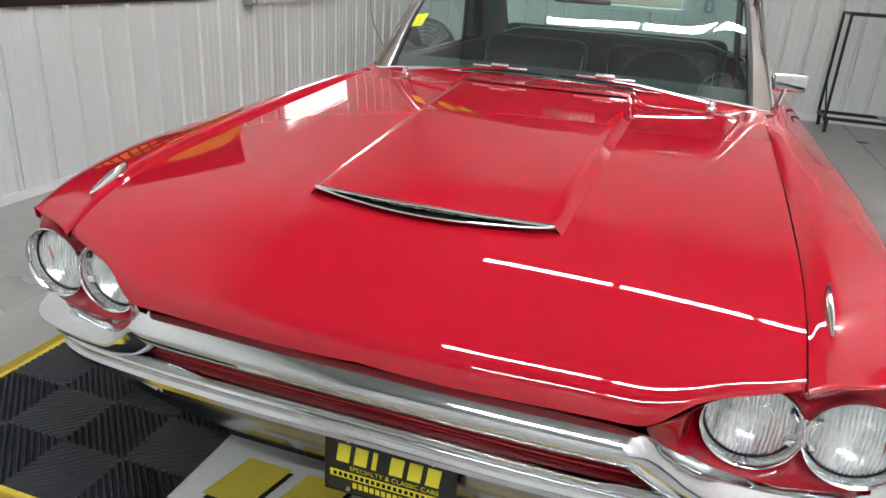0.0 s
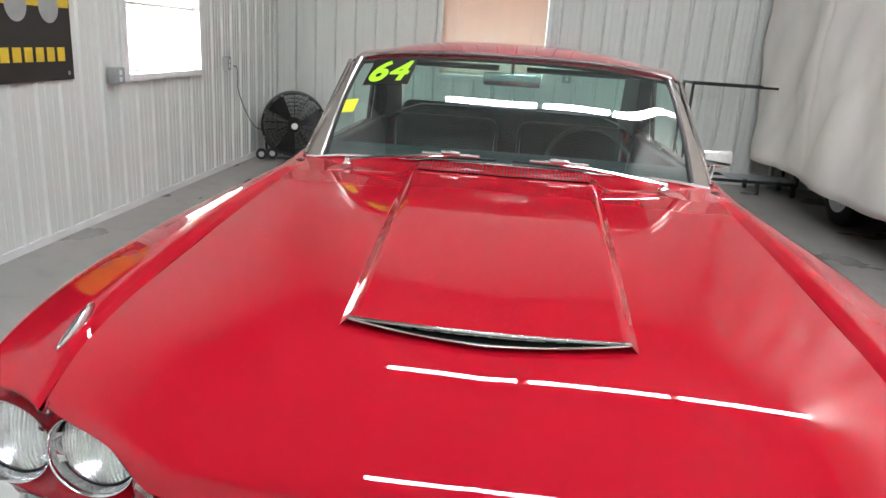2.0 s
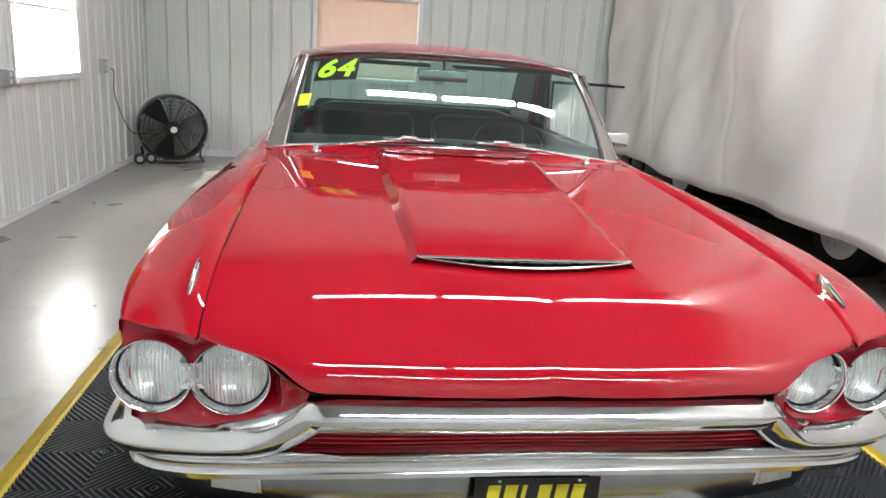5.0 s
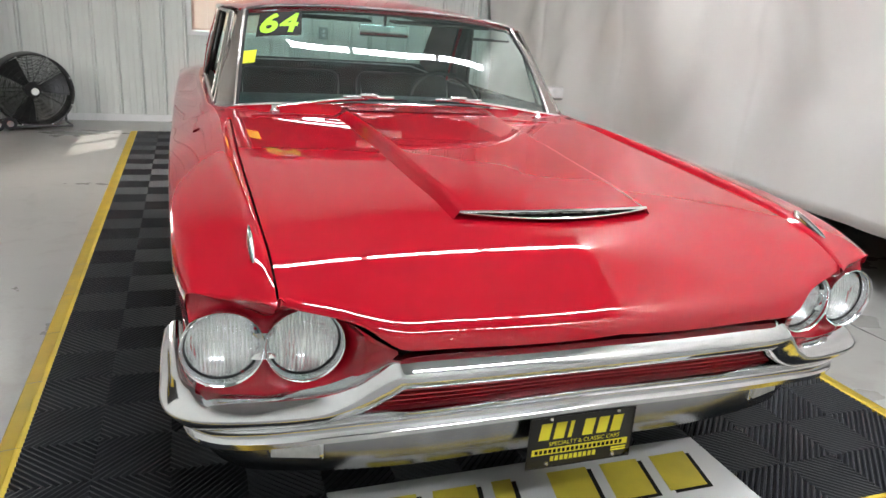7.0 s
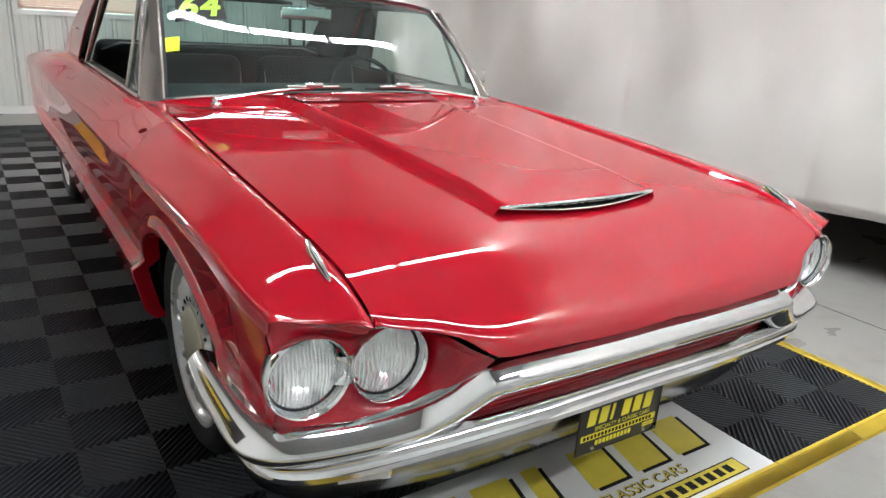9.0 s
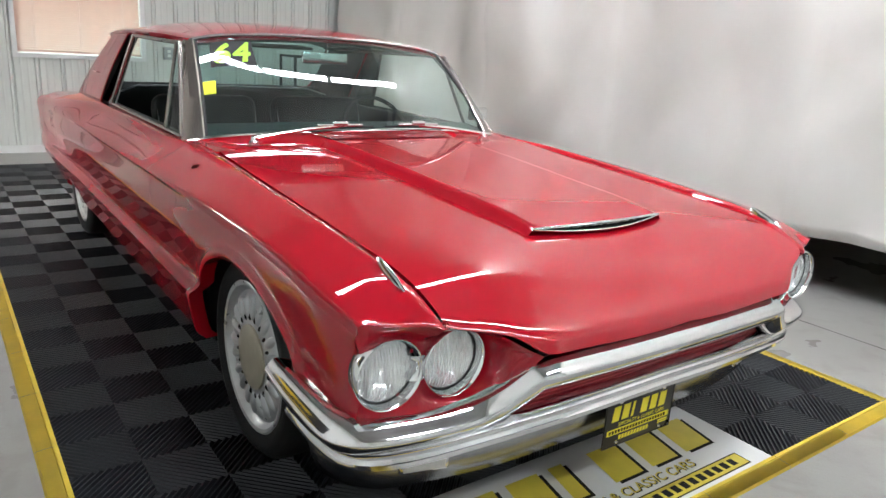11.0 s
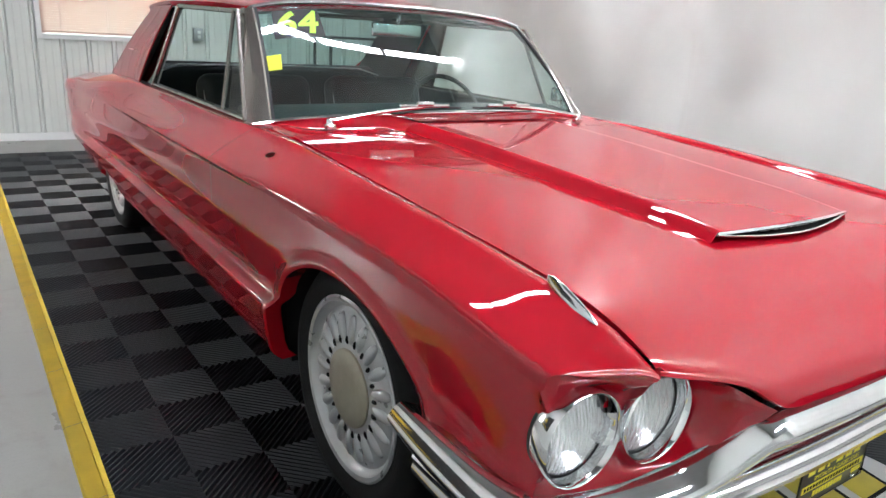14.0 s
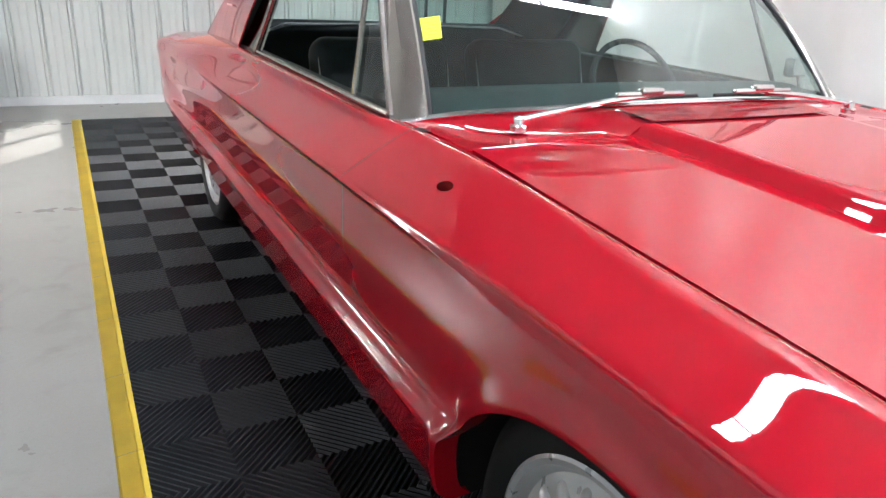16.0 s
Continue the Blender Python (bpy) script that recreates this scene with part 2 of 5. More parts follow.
def box(bm, x0, x1, y0, y1, z0, z1, bevel=0.0, segs=2):
    r = bmesh.ops.create_cube(bm, size=1.0, matrix=Matrix.Translation(((x0 + x1) / 2, (y0 + y1) / 2, (z0 + z1) / 2)) @
                              Matrix.Diagonal((x1 - x0, y1 - y0, z1 - z0, 1)))
    if bevel:
        es = {e for v in r["verts"] for e in v.link_edges}
        bmesh.ops.bevel(bm, geom=list(es), offset=bevel, segments=segs, affect="EDGES", profile=0.5)
    return bm


def B(*a, **k):
    return box(bmesh.new(), *a, **k)


def cyl(bm, p0, p1, r, r2=None, segs=16, caps=True):
    p0, p1 = Vector(p0), Vector(p1)
    d = p1 - p0
    m = Matrix.Translation((p0 + p1) / 2) @ d.to_track_quat("Z", "Y").to_matrix().to_4x4()
    bmesh.ops.create_cone(bm, cap_ends=caps, segments=segs, radius1=r, radius2=r if r2 is None else r2, depth=d.length, matrix=m)
    return bm


def lathe(profile, segs=48, axis="X", at=(0, 0, 0), close=False):
    """Turns (along, radius) points round an axis."""
    bm = bmesh.new()
    rings = []
    for a, r in profile:
        ring = []
        for i in range(segs):
            t = 2 * math.pi * i / segs
            c, s = r * math.cos(t), r * math.sin(t)
            p = {"X": (a, c, s), "Y": (c, a, s), "Z": (c, s, a)}[axis]
            ring.append(bm.verts.new(Vector(p) + Vector(at)))
        rings.append(ring)
    for p, q in zip(rings, rings[1:] + ([rings[0]] if close else [])):
        for i in range(segs):
            j = (i + 1) % segs
            bm.faces.new((p[i], p[j], q[j], q[i]))
    if not close:
        for ring in (rings[0], rings[-1]):
            if profile[rings.index(ring)][1] > 1e-5:
                bm.faces.new(ring)
    bmesh.ops.remove_doubles(bm, verts=bm.verts, dist=1e-6)
    bmesh.ops.recalc_face_normals(bm, faces=bm.faces)
    return bm


def grid(rows, thick=0.0, closed=False, flip=False):
    """A sheet through rows of points; thick gives it a back."""
    bm = bmesh.new()
    vs = [[bm.verts.new(p) for p in row] for row in rows]
    for a, b in zip(vs, vs[1:]):
        n = len(a)
        for i in range(n if closed else n - 1):
            j = (i + 1) % n
            f = (a[i], a[j], b[j], b[i])
            bm.faces.new(f[::-1] if flip else f)
    bmesh.ops.remove_doubles(bm, verts=bm.verts, dist=1e-5)
    bm.normal_update()
    if thick:
        r = bmesh.ops.solidify(bm, geom=bm.faces[:], thickness=thick)
    return bm


def merge(bm, other):
    me = bpy.data.meshes.new("tmp")
    other.to_mesh(me)
    other.free()
    bm.from_mesh(me)
    bpy.data.meshes.remove(me)
    return bm


SPLINES = {}


def lerp_table(table, y):
    """A smooth curve (cubic spline) through rows (y, a, b, ...)."""
    key = id(table)
    if key not in SPLINES:
        x = np.array([r[0] for r in table], float)
        f = np.array([r[1:] for r in table], float)
        n = len(x)
        h = np.diff(x)
        a, r = np.zeros((n, n)), np.zeros_like(f)
        a[0, 0] = a[-1, -1] = 1
        for k in range(1, n - 1):
            a[k, k - 1:k + 2] = h[k - 1], 2 * (h[k - 1] + h[k]), h[k]
            r[k] = 6 * ((f[k + 1] - f[k]) / h[k] - (f[k] - f[k - 1]) / h[k - 1])
        SPLINES[key] = (x, f, h, np.linalg.solve(a, r), table)
    x, f, h, m, _ = SPLINES[key]
    y = min(max(y, x[0]), x[-1])
    k = min(max(int(np.searchsorted(x, y)) - 1, 0), len(x) - 2)
    a, b = x[k + 1] - y, y - x[k]
    return (m[k] * a ** 3 + m[k + 1] * b ** 3) / (6 * h[k]) + (f[k] / h[k] - m[k] * h[k] / 6) * a + (f[k + 1] / h[k] - m[k + 1] * h[k] / 6) * b


def tube(points, r, segs=8, closed=False):
    """A round wire through points."""
    bm = bmesh.new()
    pts = [Vector(p) for p in points]
    rings = []
    prev = None
    for i, p in enumerate(pts):
        a = pts[max(0, i - 1)] if not closed else pts[i - 1]
        b = pts[min(len(pts) - 1, i + 1)] if not closed else pts[(i + 1) % len(pts)]
        d = (b - a).normalized()
        if prev is None:
            prev = d.orthogonal().normalized()
        n = (prev - d * prev.dot(d)).normalized()
        prev = n
        k = d.cross(n)
        rings.append([bm.verts.new(p + r * (n * math.cos(2 * math.pi * j / segs) + k * math.sin(2 * math.pi * j / segs))) for j in range(segs)])
    pairs = list(zip(rings, rings[1:])) + ([(rings[-1], rings[0])] if closed else [])
    for a, b in pairs:
        for j in range(segs):
            bm.faces.new((a[j], a[(j + 1) % segs], b[(j + 1) % segs], b[j]))
    if not closed:
        bm.faces.new(rings[0][::-1])
        bm.faces.new(rings[-1])
    bmesh.ops.recalc_face_normals(bm, faces=bm.faces)
    return bm


def text_mesh(body, size, depth=0.001, shear=0.0, spacing=1.0, bold=0.0):
    cu = bpy.data.curves.new("lettering", "FONT")
    cu.body, cu.size, cu.extrude, cu.align_x, cu.shear, cu.space_character = body, size, depth, "CENTER", shear, spacing
    cu.offset = bold
    ob = bpy.data.objects.new("lettering", cu)
    scene.collection.objects.link(ob)
    bpy.context.view_layer.update()
    me = bpy.data.meshes.new_from_object(ob.evaluated_get(bpy.context.evaluated_depsgraph_get()))
    bm = bmesh.new()
    bm.from_mesh(me)
    bpy.data.objects.remove(ob)
    bpy.data.curves.remove(cu)
    bpy.data.meshes.remove(me)
    return bm


def moved(bm, m):
    bmesh.ops.transform(bm, matrix=m, verts=bm.verts)
    return bm


# ---- the hall ----
XL, YB, YF, XR = -2.74, 7.15, -5.5, 7.5
floor = link_mesh("floor", B(XL - 0.3, XR + 0.3, YF - 0.3, YB + 0.3, -0.12, -0.012), M_FLOOR, smooth=False)
tagged(floor, "stained pale grey polished concrete floor slab", "floor", kind="structure")
def wall_panels(name, a, b, z0, z1, inward, holes=(), label="", phase=0.0):
    """Ribbed steel cladding from a to b (plan points), with rectangular holes (s0, s1, z0, z1) along it."""
    a, b, n = Vector((*a, 0)), Vector((*b, 0)), Vector((*inward, 0))
    length = (b - a).length
    d = (b - a) / length
    stations = []
    s, pitch = phase, 0.2242
    while s < length:
        for off, h in ((0.0, 0.0), (0.009, 0.018), (0.026, 0.018), (0.035, 0.0), (0.0370, -0.018), (0.0470, -0.018), (0.0490, 0.0), (0.098, 0.0), (0.102, 0.0025), (0.114, 0.0025), (0.118, 0.0), (0.160, 0.0), (0.164, 0.0025), (0.176, 0.0025), (0.180, 0.0)):
            if 0 < s + off < length:
                stations.append((s + off, h))
        s += pitch
    stations += [(0.0, 0.0), (length, 0.0)]
    for s0, s1, *_ in holes:
        stations += [(s0, 0.0), (s1, 0.0)]
    stations = sorted(set(stations))
    zs = sorted({z0, z1, *[z for h in holes for z in h[2:]]})
    bm = bmesh.new()
    for (sa, ha), (sb, hb) in zip(stations, stations[1:]):
        if sb - sa < 1e-6:
            continue
        for za, zb in zip(zs, zs[1:]):
            mid = (sa + sb) / 2, (za + zb) / 2
            if any(h[0] < mid[0] < h[1] and h[2] < mid[1] < h[3] for h in holes):
                continue
            q = [a + d * sa + n * ha + Vector((0, 0, za)), a + d * sb + n * hb + Vector((0, 0, za)),
                 a + d * sb + n * hb + Vector((0, 0, zb)), a + d * sa + n * ha + Vector((0, 0, zb))]
            f = bm.faces.new([bm.verts.new(v) for v in q])
    bmesh.ops.remove_doubles(bm, verts=bm.verts, dist=1e-5)
    bmesh.ops.recalc_face_normals(bm, faces=bm.faces)
    bm.normal_update()
    if bm.faces and sum(f.normal.dot(n) for f in bm.faces) < 0:
        bmesh.ops.reverse_faces(bm, faces=bm.faces)
    bmesh.ops.solidify(bm, geom=bm.faces[:], thickness=0.09)
    ob = link_mesh(name, bm, M_WALL, smooth=False)
    return tagged(ob, label, "wall", kind="structure")


WA = (3.98, 5.20, 0.93, 2.05)      # window in the side wall: y range, z range
WB = (-0.87, 0.31, 0.95, 1.86)     # window in the end wall: x range, z range
wall_panels("wall_west", (XL, YF), (XL, YB), -0.012, CEIL, (1, 0), [(WA[0] - YF, WA[1] - YF, WA[2], WA[3])], "off-white ribbed steel wall with a window", -0.040)
wall_panels("wall_north", (XL, YB), (XR, YB), -0.012, CEIL, (0, -1), [(WB[0] - XL, WB[1] - XL, WB[2], WB[3])], "off-white ribbed steel end wall with a window", 0.006)
wall_panels("wall_east", (XR, YF), (XR, YB), -0.012, CEIL, (-1, 0), [], "off-white ribbed steel wall")
wall_panels("wall_south", (XL, YF), (XR, YF), -0.012, CEIL, (0, 1), [], "off-white ribbed steel wall")
rows = []
k = 0
while YF - 0.3 + 0.2286 * k < YB + 0.3:
    for off, h in ((0.0, 0.0), (0.012, 0.02), (0.036, 0.02), (0.048, 0.0)):
        rows.append([(x, YF - 0.3 + 0.2286 * k + off, CEIL - h + 0.02) for x in (XL - 0.3, XR + 0.3)])
    k += 1
tagged(link_mesh("ceiling", grid(rows, thick=-0.08), M_CEIL, smooth=False), "grey ribbed steel ceiling panels", "ceiling", kind="structure")
tagged(link_mesh("baseboard", B(XL + 0.002, XL + 0.02, YF, YB - 0.02, -0.012, 0.035), M_TRIM, smooth=False), "pale metal base trim along the wall", "baseboard", kind="structure")
tagged(link_mesh("baseboard", B(XL + 0.02, 2.6, YB - 0.02, YB - 0.002, -0.012, 0.06), M_TRIM, smooth=False), "pale metal base trim along the end wall", "baseboard", kind="structure")


def tube_light(x, y, length, z):
    e = empty("ceiling_light", x, y, z, "white fluorescent strip light under the ceiling", "light", "ceiling strip lights")
    part("body", B(x - length / 2, x + length / 2, y - 0.10, y + 0.10, z + 0.03, z + 0.09, bevel=0.01), M_FIXTURE, e)
    for dy in (-0.03, 0.03):
        part("tube", cyl(bmesh.new(), (x - length / 2 + 0.02, y + dy, z + 0.012), (x + length / 2 - 0.02, y + dy, z + 0.012), 0.014, segs=10), M_TUBE, e, "glowing tube")
    for sx in (-1, 1):
        part("bracket", B(x + sx * (length / 2 - 0.2) - 0.01, x + sx * (length / 2 - 0.2) + 0.01, y - 0.01, y + 0.01, z + 0.09, CEIL), M_FIXTURE, e)
    lamp_ob = new("tube_light", bpy.data.lights.new("tube_light", "AREA"))
    lamp_ob.data.shape, lamp_ob.data.size, lamp_ob.data.size_y = "RECTANGLE", length - 0.05, 0.18
    lamp_ob.data.energy, lamp_ob.data.color = LAMP_WATTS, (0.94, 0.98, 1.05)
    lamp_ob.location = (x, y, z - 0.008)
    return e


LIGHT_Z = CEIL - 0.25
# the row at -3.5 is an unseen addition that brightens the car's front
for row_y in (-3.5, -0.5, 2.5):
    for x in (-0.28, 0.90, 2.08):
        tube_light(x, row_y, 1.15, LIGHT_Z)


def window(name, frame_boxes, label):
    e = empty(name, kind="structure")
    tagged(e, label, "window")
    for nm, b, m in frame_boxes:
        part(nm, B(*b), m, e, smooth=False)
    return e


# window in the side wall, its pale blind let down
y0, y1, z0, z1 = WA
w1 = window("window_1", [
    ("window_frame", (XL - 0.09, XL + 0.022, y0 - 0.03, y0 + 0.02, z0 - 0.03, z1 + 0.03), M_TRIM),
    ("window_frame", (XL - 0.09, XL + 0.022, y1 - 0.02, y1 + 0.03, z0 - 0.03, z1 + 0.03), M_TRIM),
    ("window_frame", (XL - 0.09, XL + 0.022, y0 + 0.02, y1 - 0.02, z1 - 0.02, z1 + 0.03), M_TRIM),
    ("window_sill", (XL - 0.09, XL + 0.035, y0 + 0.02, y1 - 0.02, z0 - 0.03, z0 + 0.015), M_TRIM),
    ("window_frame", (XL - 0.085, XL - 0.055, (y0 + y1) / 2 - 0.02, (y0 + y1) / 2 + 0.02, z0 + 0.015, z1 - 0.02), M_TRIM)],
    "white-framed window with a pale blind, bright daylight behind")
pane = part("pane", B(XL - 0.075, XL - 0.071, y0 + 0.02, y1 - 0.02, z0 + 0.015, z1 - 0.02), M_SIDEGLASS, w1)
pane.visible_shadow = False


def blind(name, length, top, bottom, width, tilt, material, m, label, open_below=9.0, shut=0.0):
    """A slatted blind that hangs along x from top to bottom, set at m."""
    e = empty(name, label=label, category="blind")
    n = int((top - bottom) / 0.021)
    shapes = {}
    for i in range(n):
        z = top - 0.03 - i * 0.021
        if z < bottom + 0.02:
            break
        turn = tilt if z < open_below else shut
        if turn not in shapes:
            bm = bmesh.new()
            c, s = math.cos(radians(turn)) * width / 2, math.sin(radians(turn)) * width / 2
            vs = [bm.verts.new(p) for p in ((-length / 2, -c, -s), (length / 2, -c, -s), (length / 2, 0, 0.0015), (-length / 2, 0, 0.0015), (length / 2, c, s), (-length / 2, c, s))]
            bm.faces.new((vs[0], vs[1], vs[2], vs[3]))
            bm.faces.new((vs[3], vs[2], vs[4], vs[5]))
            me = shapes[turn] = bpy.data.meshes.new("slat")
            bm.to_mesh(me)
            bm.free()
            me.materials.append(material)
        ob = new("slat", shapes[turn])
        ob.parent = e
        ob.location = (0, 0, z)
    for nm, b in (("head_rail", (-length / 2, length / 2, -0.02, 0.02, top - 0.03, top)), ("bottom_rail", (-length / 2, length / 2, -0.014, 0.014, bottom, bottom + 0.018))):
        part(nm, B(*b), material, e, smooth=False)
    for k in (-0.36, 0, 0.36):
        for dy in (-width / 2 - 0.001, width / 2 + 0.001):
            part("ladder_cord", cyl(bmesh.new(), (k * length, dy, bottom), (k * length, dy, top - 0.01), 0.0022, segs=5), M_WHITE, e)
    e.matrix_world = m
    return e


blind("window_blind", WA[1] - WA[0] - 0.05, WA[3] - 0.02, WA[2] + 0.03, 0.024, 48, M_BLINDW, pose(XL - 0.03, (WA[0] + WA[1]) / 2, 0, 0, 0, 90), "white slatted blind let down over the window, its lower slats open", 1.42, -62)

x0, x1, z0, z1 = WB
w2 = window("window_2", [
    ("window_frame", (x0 - 0.025, x0 + 0.02, YB - 0.022, YB + 0.09, z0 - 0.03, z1 + 0.03), M_TRIM),
    ("window_frame", (x1 - 0.02, x1 + 0.025, YB - 0.022, YB + 0.09, z0 - 0.03, z1 + 0.03), M_TRIM),
    ("window_frame", (x0 + 0.02, x1 - 0.02, YB - 0.022, YB + 0.09, z1 - 0.02, z1 + 0.03), M_TRIM),
    ("window_sill", (x0 + 0.02, x1 - 0.02, YB - 0.03, YB + 0.09, z0 - 0.03, z0 + 0.015), M_TRIM)],
    "white-framed window behind a lowered pinkish blind")
pane = part("pane", B(x0 + 0.02, x1 - 0.02, YB + 0.07, YB + 0.074, z0 + 0.015, z1 - 0.02), M_SIDEGLASS, w2)
pane.visible_shadow = False
blind("window_blind", WB[1] - WB[0] - 0.05, WB[3] - 0.02, WB[2] + 0.02, 0.0245, -55, M_BLIND, pose((x0 + x1) / 2, YB + 0.03, 0), "pinkish beige slatted blind let down, slats half shut")
# the bright outdoors seen through the windows
tagged(link_mesh("backdrop", B(XL - 25.05, XL - 25.0, -10, 95, -10, 16), M_DAYPANE, smooth=False), "overexposed bright outdoors beyond the window", "backdrop", kind="structure")
tagged(link_mesh("backdrop", B(-40, 40, YB + 25.0, YB + 25.05, -10, 16), M_DAYPANE, smooth=False), "overexposed bright outdoors beyond the window", "backdrop", kind="structure")


# ---- the hanging curtain ----
def curtain():
    rnd = random.Random(4)
    ny, nz = 420, 60
    ya, yb, za, zb = -4.6, 7.02, 0.31, CEIL - 0.06
    waves = [(rnd.uniform(1.2, 9), rnd.uniform(0, 6.28), rnd.uniform(0.3, 1.0)) for _ in range(9)]
    rows = []
    for i in range(ny + 1):
        y = ya + (yb - ya) * i / ny
        row = []
        for j in range(nz + 1):
            k = j / nz
            z = za + (zb - za) * k
            x = 2.60
            for f, ph, a in waves:
                x += a * 0.020 * math.sin(f * y + ph + 0.6 * math.sin(1.7 * z + ph)) * (0.55 + 0.45 * k) * (4.0 / (f + 2.0)) ** 0.5
            x += 0.12 * noise.noise(Vector((0.9 * y, 0.6 * z, 3.1))) + 0.045 * noise.noise(Vector((2.6 * y + 1.6 * z, 1.4 * z, 7.7))) + 0.010 * noise.noise(Vector((7.0 * y - 4.0 * z, 3.0 * z, 2.2)))
            # seams where two widths are sewn together
            seam = abs(((y + 0.35) / 1.52) % 1 - 0.5) * 1.52
            x += 0.012 * math.exp(-(0.76 - seam) ** 2 / 0.0008)
            zz = z + (0.012 * math.sin(2.3 * y) + 0.010 * noise.noise(Vector((2.0 * y, 0, 9)))) * (1 - k)
            row.append((x, y, zz))
        rows.append(row)
    bm = grid(rows, thick=0.004)
    return tagged(link_mesh("curtain", bm, M_CLOTH, sharp=180), "cream canvas divider curtain hanging above the floor", "curtain")


curtain()
rail = link_mesh("curtain_rail", B(2.57, 2.63, -4.7, 7.1, CEIL - 0.06, CEIL), M_TRIM, smooth=False)
tagged(rail, "pale metal rail that carries the curtain", "rail", kind="structure")

# ---- the display mat ----
MAT_Z = 0.0
mat_floor = empty("floor_mat", 0, 3.2, -0.012, "dark grey interlocking ribbed mat with yellow edging under the car", "floor mat")
part("underlay", B(-1.4, 1.4, 0, 6.4, -0.0115, -0.008), M_DARK, mat_floor, smooth=False)


def mat_module(flip):
    """A 0.2 m field of diagonal ribs."""
    bm = bmesh.new()
    half, pitch, w = 0.1, 0.0166, 0.0125
    n = int(0.2 * math.sqrt(2) / pitch) + 1
    top, low = 0.0, -0.008
    for i in range(-n // 2, n // 2 + 1):
        c = i * pitch
        # stripe |(x - y)/sqrt2 - c| < w/2 clipped to the square
        lo, hi = (c - w / 2) * math.sqrt(2), (c + w / 2) * math.sqrt(2)
        poly = clip_stripe(half, lo, hi)
        if len(poly) < 3:
            continue
        if flip:
            poly = [(-x, y) for x, y in poly][::-1]
        inner = clip_stripe(half, (c - 0.0022) * math.sqrt(2), (c + 0.0022) * math.sqrt(2))
        if flip:
            inner = [(-x, y) for x, y in inner][::-1]
        if len(inner) != len(poly):
            inner = poly
        t = [bm.verts.new((x, y, top)) for x, y in inner]
        b = [bm.verts.new((x, y, low)) for x, y in poly]
        bm.faces.new(t)
        for k in range(len(poly)):
            j = (k + 1) % len(poly)
            bm.faces.new((b[k], b[j], t[j], t[k]))
    me = bpy.data.meshes.new("tile")
    bm.normal_update()
    bm.to_mesh(me)
    bm.free()
    me.materials.append(M_MAT)
    return me


def clip_stripe(half, lo, hi):
    poly = [(-half, -half), (half, -half), (half, half), (-half, half)]
    for sign, lim in ((1, hi), (-1, -lo)):
        out = []
        for k in range(len(poly)):
            a, b = poly[k], poly[(k + 1) % len(poly)]
            da, db = sign * (a[0] - a[1]) - lim, sign * (b[0] - b[1]) - lim
            if da <= 0:
                out.append(a)
            if da * db < 0:
                t = da / (da - db)
                out.append((a[0] + t * (b[0] - a[0]), a[1] + t * (b[1] - a[1])))
        poly = out
        if not poly:
            break
    return poly


FIELDS = [mat_module(False), mat_module(True)]
SIGN = (-0.6, 0.6, 0.0, 0.4)
rest = bmesh.new()
count = 0
for iy in range(32):
    for ix in range(14):
        x, y = -1.3 + 0.2 * ix, 0.1 + 0.2 * iy
        if SIGN[0] < x < SIGN[1] and y < SIGN[3]:
            continue
        me = FIELDS[(ix + iy) % 2]
        # singly: the two outer columns on the near side and the front rows
        if (ix < 5 and iy < 32) or (iy < 8 and ix > 9) or iy < 3:
            ob = new("tile", me)
            ob.parent = mat_floor
            ob.matrix_parent_inverse = mat_floor.matrix_world.inverted()
            ob.location = (x, y, 0)
            count += 1
        else:
            rest.from_mesh(me)
            rest.verts.ensure_lookup_table()
            for v in rest.verts[-len(me.vertices):]:
                v.co.x += x
                v.co.y += y
tiles = part("far_tiles", rest, M_MAT, mat_floor, smooth=False)
tiles["kind"] = "stuff"


def edging(a, b, out, name="edging"):
    """A ramped yellow border strip between plan points a and b, sloping down outwards."""
    a, b, o = Vector((*a, 0)), Vector((*b, 0)), Vector((*out, 0))
    prof = [(0.0, -0.0115), (0.0, 0.001), (0.012, 0.001), (0.014, -0.001), (0.017, 0.001), (0.060, -0.004), (0.066, -0.0115)]
    rows = [[a + o * s + Vector((0, 0, z)) for s, z in prof], [b + o * s + Vector((0, 0, z)) for s, z in prof]]
    bm = grid(rows)
    bmesh.ops.contextual_create(bm, geom=[e for e in bm.edges if e.is_boundary])
    bmesh.ops.recalc_face_normals(bm, faces=bm.faces)
    return part(name, bm, M_YELLOW, mat_floor, "yellow ramped edge strip", smooth=False)


for k in range(16):
    edging((-1.4, 0.4 * k + 0.0012), (-1.4, 0.4 * k + 0.3988), (-1, 0))
    edging((1.4, 0.4 * k + 0.0012), (1.4, 0.4 * k + 0.3988), (1, 0))
for k in range(7):
    edging((-1.4 + 0.4 * k + 0.0012, 0), (-1.4 + 0.4 * k + 0.3988, 0), (0, -1))
for sx in (-1, 1):
    part("edging", B(min(sx * 1.4, sx * 1.466), max(sx * 1.4, sx * 1.466), -0.066, 0.0, -0.0115, -0.002, bevel=0.002), M_YELLOW, mat_floor, "yellow corner piece", smooth=False)

# the printed sheet let into the front of the mat
sign = empty("floor_sign", 0, 0.2, -0.012, "white floor sign with yellow print set in the mat", "sign")
part("sheet", B(SIGN[0], SIGN[1], SIGN[2], SIGN[3], -0.0115, -0.003, bevel=0.001), M_SIGN, sign)


